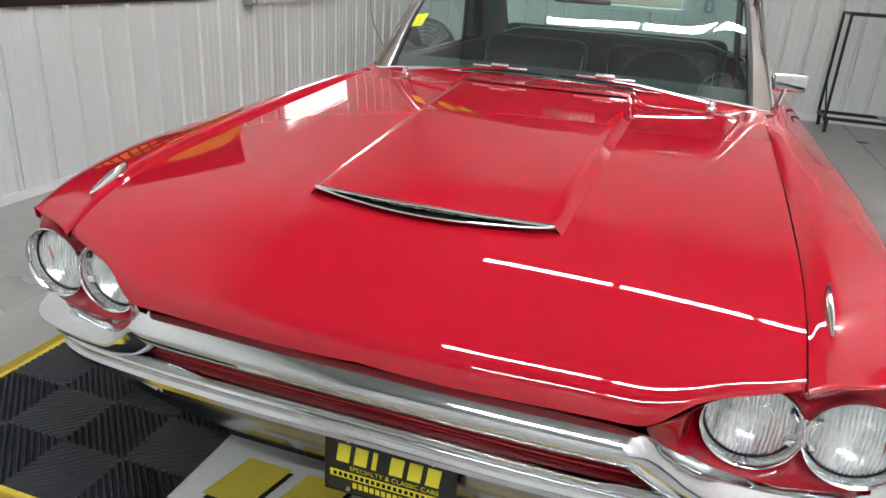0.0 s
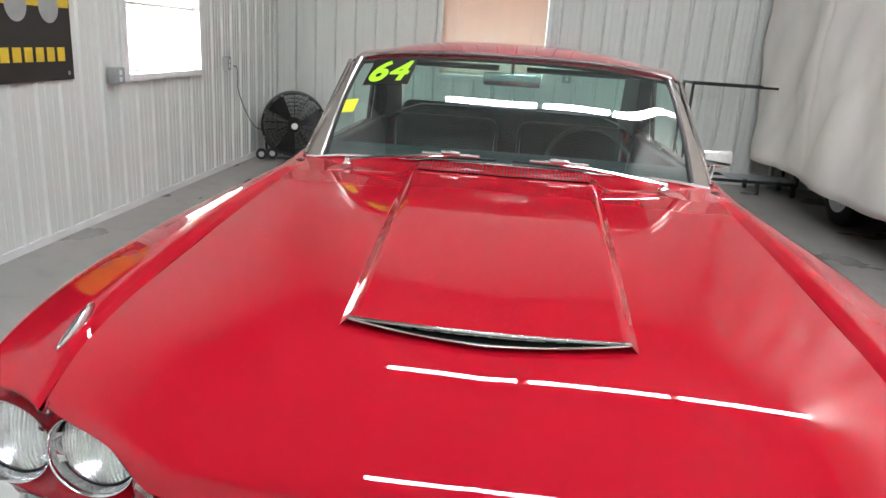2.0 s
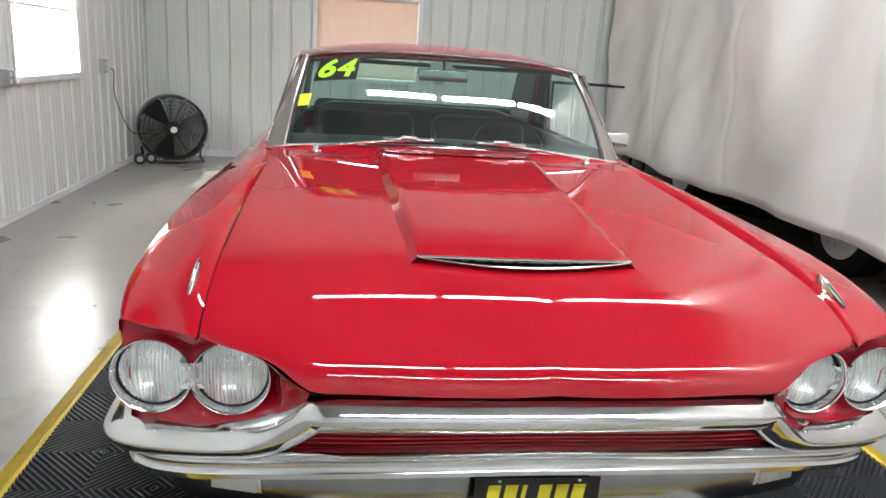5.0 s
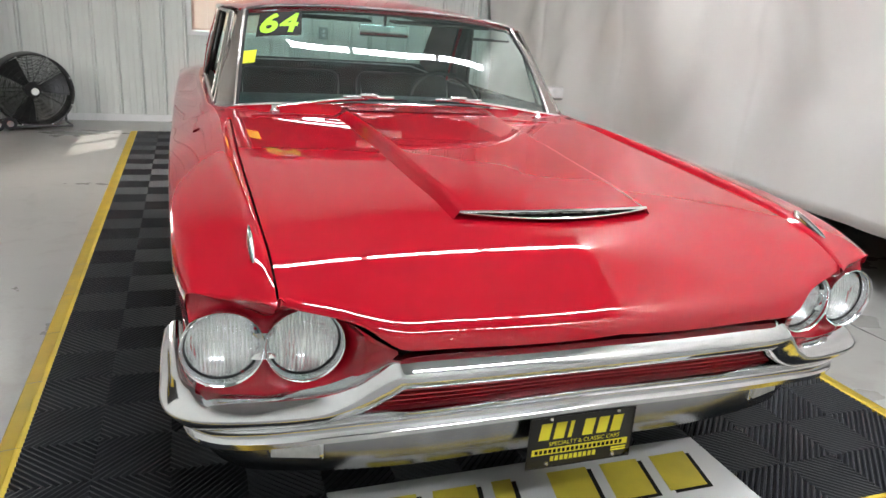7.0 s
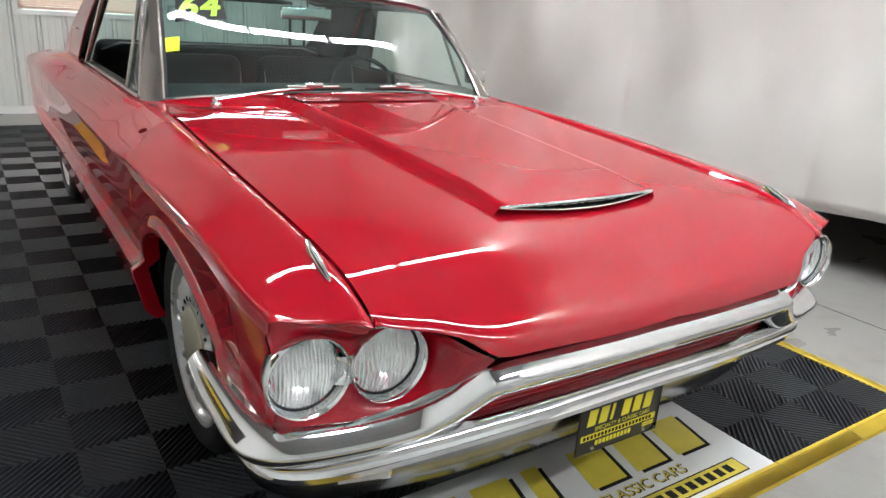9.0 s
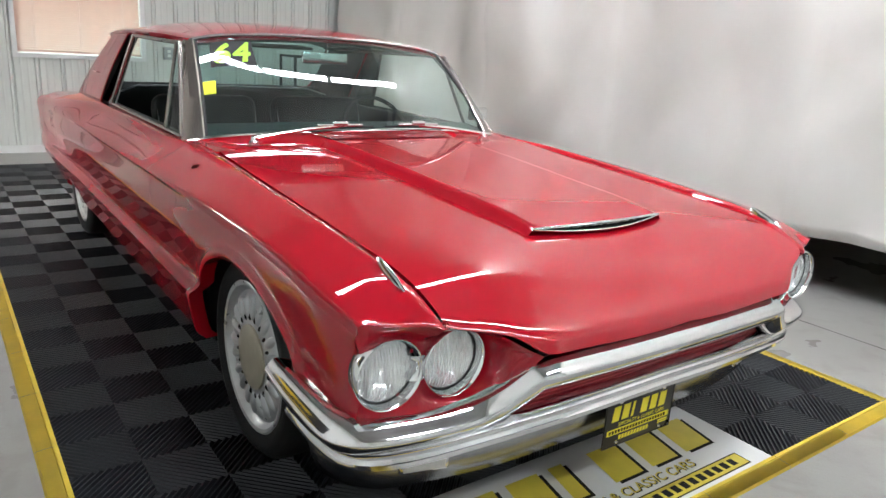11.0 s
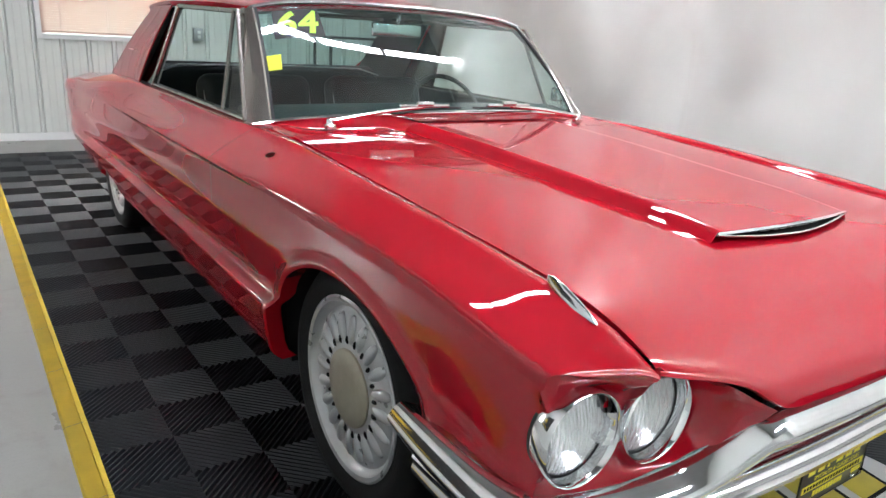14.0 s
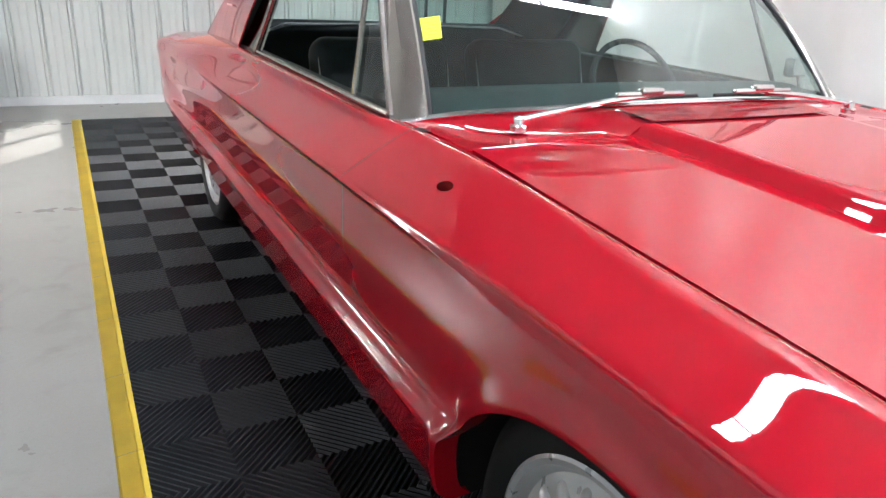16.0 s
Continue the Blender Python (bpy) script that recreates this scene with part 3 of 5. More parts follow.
def slanted(bm, x0, x1, y0, y1, z, shear=0.22):
    vs = [bm.verts.new(p) for p in ((x0, y0, z), (x1, y0, z), (x1 + shear * (y1 - y0), y1, z), (x0 + shear * (y1 - y0), y1, z))]
    bm.faces.new(vs)
    return bm


# plain blocks stand for the trade name
for k in range(6):
    xa = -0.53 + 0.177 * k
    bm = bmesh.new()
    wide = 0.13 if k != 2 else 0.06
    slanted(bm, xa + 0.012, xa + wide + 0.012, 0.158, 0.322, -0.0022)
    part("block_shadow", bm, M_SIGNBLK, sign, smooth=False)
    bm = bmesh.new()
    slanted(bm, xa, xa + wide, 0.170, 0.334, -0.0014)
    part("block", bm, M_SIGNYEL, sign, smooth=False)
bm = moved(text_mesh("SPECIALTY & CLASSIC CARS", 0.054, 0.0002, 0.2), pose(-0.015, 0.101, -0.0024))
part("lettering_shadow", bm, M_SIGNBLK, sign, smooth=False)
bm = moved(text_mesh("SPECIALTY & CLASSIC CARS", 0.054, 0.0003, 0.2), pose(-0.02, 0.104, -0.0015))
part("lettering", bm, M_SIGNYEL, sign, smooth=False)
bm = bmesh.new()
slanted(bm, -0.52, 0.50, 0.018, 0.084, -0.0022, 0)
part("address_frame", bm, M_SIGNBLK, sign, smooth=False)
bm = bmesh.new()
slanted(bm, -0.515, 0.495, 0.023, 0.079, -0.0016, 0)
part("address_band", bm, M_SIGNYEL, sign, smooth=False)
for k in range(22):
    bm = bmesh.new()
    slanted(bm, -0.47 + k * 0.0425, -0.47 + k * 0.0425 + 0.028, 0.035, 0.067, -0.0010, 0)
    part("bar", bm, M_SIGNBLK, sign, smooth=False)


# daylight in the two window openings
for loc, tgt, sx, sy, watts in (((XL - 0.066, 4.59, 1.49), (0.0, 4.59, 0.6), 1.10, 1.02, 75.0), ((-0.28, YB + 0.064, 1.40), (-0.28, 0.0, 0.6), 1.08, 0.82, 1.5)):
    day = new("window_daylight", bpy.data.lights.new("window_daylight", "AREA"))
    day.data.shape, day.data.size, day.data.size_y = "RECTANGLE", sx, sy
    day.data.energy, day.data.color = watts, (1.0, 0.97, 0.93)
    day.matrix_world = look(loc, (tgt[0], tgt[1], loc[2]))


# ---- the car ----
car = empty("car", CX, 2.5, 0.0, "glossy red vintage two-door coupe with chrome bumpers on the mat", "car")
HOOD_END = 1.53
ZC = [(-0.05, 0.600), (-0.02, 0.6225), (0.0, 0.637), (0.02, 0.6505), (0.06, 0.674), (0.14, 0.719), (0.32, 0.775), (0.62, 0.803), (1.0, 0.829), (1.53, 0.856), (1.9, 0.870)]
ZE = [(-0.05, 0.612), (0.0, 0.640), (0.05, 0.668), (0.106, 0.695), (0.20, 0.733), (0.35, 0.763), (0.60, 0.785), (0.95, 0.810), (1.30, 0.833), (1.53, 0.848), (1.9, 0.860)]
UC = [(0.10, 0.734), (0.20, 0.736), (0.35, 0.741), (0.60, 0.745), (0.95, 0.748), (1.30, 0.746), (1.53, 0.745), (1.68, 0.751), (1.78, 0.761), (1.86, 0.773), (2.0, 0.781)]
EDGE = 0.734             # half the hood's width at its front corners


def smooth01(t):
    t = max(0.0, min(1.0, t))
    return t * t * (3 - 2 * t)


def hood_edge(y):
    return float(lerp_table(UC, y)[0])


def hood_z(u, y):
    w = min(1.0, abs(u) / hood_edge(max(0.10, min(1.85, y))))
    w = w ** 3.1
    # the nose comes to a faint point in plan
    y = y - 0.009 * (1 - math.exp(-abs(u) / 0.07)) * (1 - smooth01((y - 0.05) / 0.4)) + 0.005 * (1 - smooth01((y - 0.05) / 0.4))
    return float(lerp_table(ZC, y)[0]) * (1 - w) + float(lerp_table(ZE, y)[0]) * w


LIP = [(0.0, -0.004), (0.25, -0.002), (0.45, 0.004), (0.51, 0.010), (0.54, 0.022), (0.58, 0.044), (0.62, 0.062), (0.66, 0.076), (0.70, 0.090), (0.734, 0.106)]


def lip_y(u):
    return float(lerp_table(LIP, abs(u))[0])


def lip_roll(u):
    """How far the hood's front edge is rolled down: more over the bumper than over the headlamps."""
    return 0.028 - 0.020 * smooth01((abs(u) - 0.50) / 0.08)


def P(u, y, z):
    return Vector((CX + u, y, z))


def hood():
    nu, nv = 84, 70
    stations = np.linspace(-1, 1, nu + 1)
    rows = []
    for j in range(nv + 1):
        v = (j / nv) ** 2.0
        row = []
        for s in stations:
            y_l = lip_y(s * EDGE)
            y = y_l + (HOOD_END - y_l) * v
            u = s * (hood_edge(max(0.10, y)) - 0.0015)
            row.append(P(u, y, hood_z(u, y) - lip_roll(s * EDGE) * math.exp(-(y - y_l) / 0.009)))
        rows.append(row)
    # turned-down side edges
    drop = lambda p: 0.003 + 0.019 * smooth01((p.y - 0.12) / 0.10)
    rows = [[r[0] + Vector((0.002, 0, -drop(r[0])))] + r + [r[-1] + Vector((-0.002, 0, -drop(r[-1])))] for r in rows]
    # a turned-down front lip
    first = rows[0]
    rows = [[p + Vector((0, 0.022, -0.006)) for p in first], [p + Vector((0, 0.005, -0.006)) for p in first], [p + Vector((0, -0.001, -0.003)) for p in first]] + rows
    return part("hood", grid(rows, thick=0.004), M_PAINT, car, "red hood with a raised centre scoop", sharp=50)


hood_ob = hood()


def scoop_half(y):
    return 0.262 + 0.050 * (y - 0.33) / 1.2


def mouth_y(u):
    return 0.322 + 0.026 * min(1.0, abs(u / 0.268)) ** 1.6


def mouth_low_y(u):
    return 0.304 + 0.040 * min(1.0, abs(u / 0.268)) ** 1.4


def mouth_top(u):
    return 0.8000 + 0.005 * (1 - min(1.0, abs(u / 0.268)))


def scoop():
    rows = []
    ny, nu = 52, 44
    for j in range(ny + 1):
        v = (j / ny) ** 1.25
        row = []
        for i in range(nu + 1):
            s = -1 + 2 * i / nu
            # the sides of the panel
            y0 = mouth_y(s * 0.298)
            y = y0 + (HOOD_END - y0) * v
            w = scoop_half(y)
            u = s * (w + 0.036)
            inside = 1 - smooth01((abs(u) - (w - 0.010)) / 0.045)
            rise = 0.031
            z = hood_z(u, y) - 0.006 + (rise + 0.004) * inside
            front = 1 - smooth01((y - y0) / 0.22)
            z = z * (1 - front) + min(z, hood_z(u, y) - 0.006 + (mouth_top(min(abs(u), 0.268)) - hood_z(min(abs(u), 0.268), 0.335) + 0.006) * (1 - smooth01((abs(u) - 0.268) / 0.03))) * front
            row.append(P(u, y, z))
        rows.append(row)
    first = [p + Vector((0, 0.006, -0.006)) for p in rows[0]]
    return part("hood_scoop", grid([first] + rows, thick=0.003), M_PAINT, hood_ob, "raised centre panel", sharp=60)


scoop()


def mouth_low(u):
    return mouth_top(u) - 0.004 - 0.015 * (1 - min(1.0, abs(u / 0.268)) ** 2)


def scoop_mouth():
    z = lambda u: hood_z(u, 0.335)
    us = np.linspace(-0.268, 0.268, 33)
    # near-black sheet closes the mouth, its inner shade put into the colour
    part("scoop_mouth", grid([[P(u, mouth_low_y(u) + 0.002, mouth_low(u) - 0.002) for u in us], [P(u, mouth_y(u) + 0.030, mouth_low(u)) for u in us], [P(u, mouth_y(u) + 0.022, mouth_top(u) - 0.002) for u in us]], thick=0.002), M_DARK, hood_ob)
    top = [P(u, mouth_y(u) - 0.003, mouth_top(u) - 0.002) for u in us]
    low = [P(u, mouth_low_y(u), mouth_low(u)) for u in us]
    mid = [P(u, mouth_y(u) + 0.002, 0.5 * (mouth_low(u) + mouth_top(u))) for u in us[2:-2]]
    part("scoop_chin", grid([[P(u, mouth_low_y(u) + 0.001, mouth_low(u) - 0.001) for u in us], [P(u, mouth_low_y(u) + 0.022, 0.4 * mouth_low(u) + 0.6 * z(u)) for u in us], [P(u, mouth_low_y(u) + 0.034, hood_z(u, mouth_low_y(u) + 0.034) - 0.004) for u in us]]), M_PAINT, hood_ob, "red lip under the scoop")
    part("scoop_upper_trim", tube([low[0]] + top + [low[-1]], 0.0040, 8), M_CHROME, hood_ob, "chrome trim")
    part("scoop_lower_trim", tube(low, 0.0026, 8), M_CHROME, hood_ob, "chrome trim")
    part("scoop_bar", tube(mid, 0.0024, 8), M_OLDCHROME, hood_ob, "dull metal bar")


scoop_mouth()

# profile of the body side along the car: y, crest edge (u, z), upper crease (u, z), waist u, lower crease (u, z), sill u
SIDE = [
    (0.08, 0.7365, 0.679, 0.905, 0.664, 0.914, 0.897, 0.455, 0.88),
    (0.19, 0.7385, 0.727, 0.926, 0.688, 0.929, 0.910, 0.445, 0.89),
    (0.4, 0.7445, 0.768, 0.939, 0.722, 0.936, 0.916, 0.436, 0.9),
    (0.9, 0.7505, 0.807, 0.95, 0.748, 0.940, 0.928, 0.432, 0.9),
    (1.3, 0.7485, 0.833, 0.956, 0.757, 0.942, 0.948, 0.430, 0.905),
    (1.5, 0.7475, 0.846, 0.957, 0.758, 0.942, 0.948, 0.430, 0.905),
    (1.68, 0.7535, 0.851, 0.957, 0.757, 0.942, 0.948, 0.430, 0.905),
    (1.78, 0.7635, 0.853, 0.957, 0.757, 0.942, 0.948, 0.430, 0.905),
    (1.86, 0.7755, 0.853, 0.957, 0.756, 0.942, 0.948, 0.430, 0.905),
    (2.0, 0.783, 0.854, 0.957, 0.755, 0.942, 0.948, 0.430, 0.905),
    (2.4, 0.787, 0.858, 0.957, 0.754, 0.941, 0.948, 0.430, 0.905),
    (2.95, 0.79, 0.860, 0.957, 0.753, 0.94, 0.948, 0.430, 0.905),
    (3.4, 0.78, 0.858, 0.955, 0.748, 0.94, 0.948, 0.430, 0.905),
    (4, 0.76, 0.845, 0.953, 0.738, 0.938, 0.956, 0.428, 0.90),
    (4.6, 0.76, 0.806, 0.945, 0.715, 0.934, 0.944, 0.420, 0.88),
    (5.05, 0.76, 0.766, 0.922, 0.690, 0.915, 0.914, 0.42, 0.85),
    (5.24, 0.74, 0.732, 0.860, 0.668, 0.872, 0.876, 0.42, 0.83)]


def catmull(p, n):
    """A smooth line through p, n steps a span."""
    p = [Vector(q) for q in p]
    p = [2 * p[0] - p[1]] + p + [2 * p[-1] - p[-2]]
    out = []
    for i in range(1, len(p) - 2):
        for k in range(n):
            t = k / n
            a, b, c, d = p[i - 1:i + 3]
            out.append(0.5 * (2 * b + (c - a) * t + (2 * a - 5 * b + 4 * c - d) * t * t + (3 * b - a - 3 * c + d) * t ** 3))
    out.append(p[-2])
    return out


def profile(y):
    uc, zc, ue, ze, uw, ub, zb, us = (float(v) for v in lerp_table(SIDE, y))
    crest = 0.012 * (0.35 + 0.65 * smooth01((y - 0.08) / 0.35)) * (1 - smooth01((y - 1.15) / 0.60))
    rear = smooth01((y - 3.00) / 0.75)             # behind the door the shoulder is round
    cut = 0.012 * smooth01((y - 1.0) / 0.7) * (1 - rear)
    fore = 1 - smooth01((y - 0.9) / 0.7)           # the front fender's shoulder is soft
    full = 0.5 * uc + 0.5 * ue + 0.015, zc - 0.022
    a = catmull([(uc, zc - 0.004), (uc + 0.018, zc + crest * 0.6), (uc + 0.045, zc + crest - 0.002 * rear),
                 ((0.324 + 0.55 * ue) * (1 - rear) + full[0] * rear, ((0.55 * zc + 0.45 * (ze + 0.040)) * (1 - fore) + (zc + 0.003) * fore) * (1 - rear) + full[1] * rear),
                 (ue - 0.018 + 0.003 * rear + 0.008 * fore, ze + 0.016 + 0.022 * rear + 0.012 * fore), (ue, ze)], 5)
    deep = smooth01((y - 1.0) / 0.22) * (1 - smooth01((y - 4.1) / 0.5))   # the hollow above the sill's ledge
    h, tuck = ze - zb, (ue - ub) * (1 - smooth01((y - 0.9) / 0.4))
    b = catmull([(ue, ze), (ue - 0.6 * cut, ze - 0.04 * h), (ue - 0.005 - 0.3 * cut, ze - 0.17 * h), (ue - 0.009 - 0.25 * tuck, ze - 0.40 * h), (ue - 0.011 - 0.009 * deep - 0.50 * tuck, ze - 0.60 * h),
                 (ub - 0.006 - 0.016 * deep, ze - 0.786 * h), (ub - 0.002 - 0.027 * deep, ze - 0.91 * h), (ub - 0.001 - 0.011 * deep, ze - 0.963 * h), (ub, zb)], 4)
    c = catmull([(ub, zb), (ub - 0.001, zb - 0.014), (ub - 0.012, zb - 0.055), (us + 0.012, 0.305), (us, 0.262), (us - 0.03, 0.232)], 4)
    return a + b[1:] + c[1:]


ARCH_Y, ARCH_R, ARCH_H = 0.83, 0.455, 0.445


def bottom(y):
    z = 0.232
    if y < 0.45:
        z = max(z, 0.40 - 0.10 * max(0, (y - 0.30) / 0.15))
    d = (y - ARCH_Y) / ARCH_R
    if abs(d) < 1:
        z = max(z, 0.20 + ARCH_H * math.sqrt(1 - d * d))
    d = (y - 3.76) / 0.36
    if abs(d) < 1:
        z = max(z, 0.20 + 0.135 * math.sqrt(1 - d * d))
    return z


def arch_bulge(y, z):
    """The rolled lip round the front wheel opening."""
    dy, dz = y - ARCH_Y, z - 0.20
    r = math.hypot(dy / ARCH_R, dz / ARCH_H) * 0.43 - 0.43
    return 0.011 * math.exp(-((r - 0.012) / 0.022) ** 2) if dz > -0.1 else 0.0


def fender_z(u, y):
    pr = profile(y)[:26]
    for p, q in zip(pr, pr[1:]):
        if p[0] <= u <= q[0]:
            return p[1] + (q[1] - p[1]) * (u - p[0]) / max(1e-9, q[0] - p[0])
    return pr[-1][1]


def inward(u, z):
    """Unit step in the front view from the fender's edge towards the headlamps."""
    a, b = 0.80 - u, 0.50 - z
    r = math.hypot(a, b)
    k = 1 - 0.9 * smooth01((u - 0.855) / 0.05)
    return a / r * k, b / r * k


def side_strip(y_list, sgn, front=False):
    rows = []
    for y_ in y_list:
        row_pts = []
        prof = profile(y_)
        zb = bottom(y_)
        # cut the profile off at the opening
        keep = []
        for k, q in enumerate(prof):
            if k > 12 and q[1] < zb:
                p0 = prof[k - 1]
                t = (p0[1] - zb) / max(1e-6, p0[1] - q[1])
                keep.append((p0[0] + (q[0] - p0[0]) * t, zb))
                break
            keep.append((q[0], q[1]))
        # the same number of points everywhere, spread evenly below the crease
        n_all = len(prof)
        if len(keep) < n_all:
            end = len(keep) - 2 + min(1.0, math.hypot(keep[-1][0] - keep[-2][0], keep[-1][1] - keep[-2][1]) / max(1e-9, math.hypot(prof[len(keep) - 1][0] - keep[-2][0], prof[len(keep) - 1][1] - keep[-2][1])))
            pts = []
            for k in range(26, n_all):
                f = 25 + (end - 25) * (k - 25) / (n_all - 1 - 25)
                i = min(int(f), n_all - 2)
                t = f - i
                pts.append((prof[i][0] + (prof[i + 1][0] - prof[i][0]) * t, prof[i][1] + (prof[i + 1][1] - prof[i][1]) * t))
            keep = keep[:26] + pts
        for k, (u, z) in enumerate(keep):
            y = y_
            if front:
                s = min(1, k / 26)
                shift = 0.076 * min(1, (k / 22)) ** 1.5 + 0.012 * smooth01((k - 22) / 10)
                y = y_ + shift * max(0, 1 - (y_ - 0.105) / 0.5)
            row_pts.append(P(sgn * (u + arch_bulge(y, z)), y, z))
        row_pts.append(row_pts[-1] + Vector((-sgn * 0.045, 0, 0.004)))
        rows.append(row_pts)
    if front:
        # the edge rolls over towards the lamps
        lead = []
        for out, step in ((0.003, 0.017), (-0.006, 0.013), (-0.009, 0.007), (-0.006, 0.002)):
            lead.append([p + Vector((sgn * step * inward(sgn * (p.x - CX), p.z)[0], out, step * inward(sgn * (p.x - CX), p.z)[1])) for p in rows[0]])
        rows = lead + rows
    return grid(rows, flip=sgn > 0)


def spaced(a, b, n, marks=()):
    ys = list(np.linspace(a, b, n))
    for c, r in marks:
        ys += [c + r * math.sin(t) for t in np.linspace(-math.pi / 2, math.pi / 2, 49) if a < c + r * math.sin(t) < b]
        ys += [c + r * s for s in (-1.0005, 1.0005) if a < c + r * s < b]
    return sorted(set(round(float(y), 5) for y in ys))


for sgn in (-1, 1):
    part("front_fender", side_strip(spaced(0.105, 1.7015, 64, [(ARCH_Y, ARCH_R)]), sgn, True), M_PAINT, car, sharp=48)
    part("door", side_strip(spaced(1.7045, 3.0315, 30), sgn), M_PAINT, car, sharp=34)
    part("quarter_panel", side_strip(spaced(3.0345, 5.24, 50, [(3.76, 0.36)]), sgn), M_PAINT, car, sharp=34)
    # near-black strips behind the shut lines, the gaps' shade put into colour
    for y in (1.703, 3.033):
        pr = profile(y)
        rows = [[P(sgn * (u - 0.012), y + d, z) for u, z in pr] for d in (-0.02, 0.02)]
        part("shut_line_shade", grid(rows), M_DARK, car)
    # near-black strip under the hood edge stands in for the gap's shade
    rows = [[P(sgn * (hood_edge(y) + d), y, hood_z(hood_edge(y), y) - 0.020) for y in np.linspace(0.13, 1.535, 40)] for d in (-0.015, 0.012)]
    part("hood_gap_shade", grid(rows), M_DARK, car)

# cowl below the windshield
WS_BASE = [(0.0, 1.675, 0.892), (0.25, 1.685, 0.889), (0.5, 1.73, 0.876), (0.68, 1.796, 0.856), (0.775, 1.808, 0.842)]
WS_TOP = [(0.0, 2.16, 1.268), (0.25, 2.16, 1.266), (0.45, 2.16, 1.254), (0.60, 2.16, 1.234), (0.650, 2.165, 1.221)]


def ws_base(s):
    r = lerp_table(WS_BASE, abs(s) * 0.775)
    return P(s * 0.775, float(r[0]), float(r[1]))


def ws_top(s):
    r = lerp_table(WS_TOP, abs(s) * 0.650)
    return P(s * 0.650, float(r[0]), float(r[1]))


rows = []
for j in range(13):
    t = j / 12
    row = []
    for i in range(57):
        s = -1 + i / 28
        b = ws_base(s)
        ya = HOOD_END - 0.004
        y = ya + (b.y + 0.004 - ya) * t
        uc_, zc_ = (float(v) for v in lerp_table(SIDE, y)[:2])
        u = s * (uc_ + 0.004)
        u0 = s * 0.749
        raised = 1 - smooth01((abs(u0) - 0.302) / 0.045)
        za = hood_z(u0, ya) + 0.029 * raised
        z = za - 0.0006 + (b.z + 0.001 - za) * t - 0.010 * math.sin(math.pi * t) * (1 - raised)
        near = smooth01((abs(s) - 0.80) / 0.18)
        z = z * (1 - near) + (zc_ - 0.001) * near
        row.append(P(u, y, z))
    rows.append(row)
part("cowl", grid(rows, thick=0.004), M_PAINT, car, "red cowl with a slotted air vent")

# greenhouse
def ws_point(s, t, out=0.0):
    b, a = ws_base(s), ws_top(s)
    p = b.lerp(a, t)
    bow = 0.022 * math.sin(math.pi * t)
    return p + Vector((0, -0.65, 0.75)) * (bow + out)


wind = part("windshield", grid([[ws_point(-0.985 + 1.97 * i / 36, 0.02 + 0.965 * j / 14) for i in range(37)] for j in range(15)]), M_WINDSHIELD, car, "curved greenish windshield glass")
wind.visible_shadow = False

ROOF = [(2.15, 0.662, 1.228, 1.274), (2.27, 0.678, 1.238, 1.294), (2.5, 0.700, 1.246, 1.316), (2.9, 0.716, 1.248, 1.328), (3.3, 0.718, 1.236, 1.315), (3.45, 0.712, 1.222, 1.295)]


def roof_point(s, y):
    ue, ze, zc = (float(v) for v in lerp_table(ROOF, y))
    a = abs(s)
    if a < 0.9:
        k = a / 0.9
        return P(s * ue, y, zc - (zc - ze - 0.012) * k ** 2.6)
    k = (a - 0.9) / 0.1
    return P(math.copysign(ue * (0.9 + 0.1 * math.sin(k * math.pi / 2)), s), y, ze + 0.012 * math.cos(k * math.pi / 2))


rows = []
for j in range(25):
    t = j / 24
    row = []
    for i in range(49):
        s = -1 + i / 24
        yf = ws_top(s * 0.97).y + 0.004
        y = yf + (3.45 - yf) * t
        row.append(roof_point(s, y))
    rows.append(row)
roof = part("roof", grid(rows, thick=0.025), M_PAINT, car, "red hardtop roof")

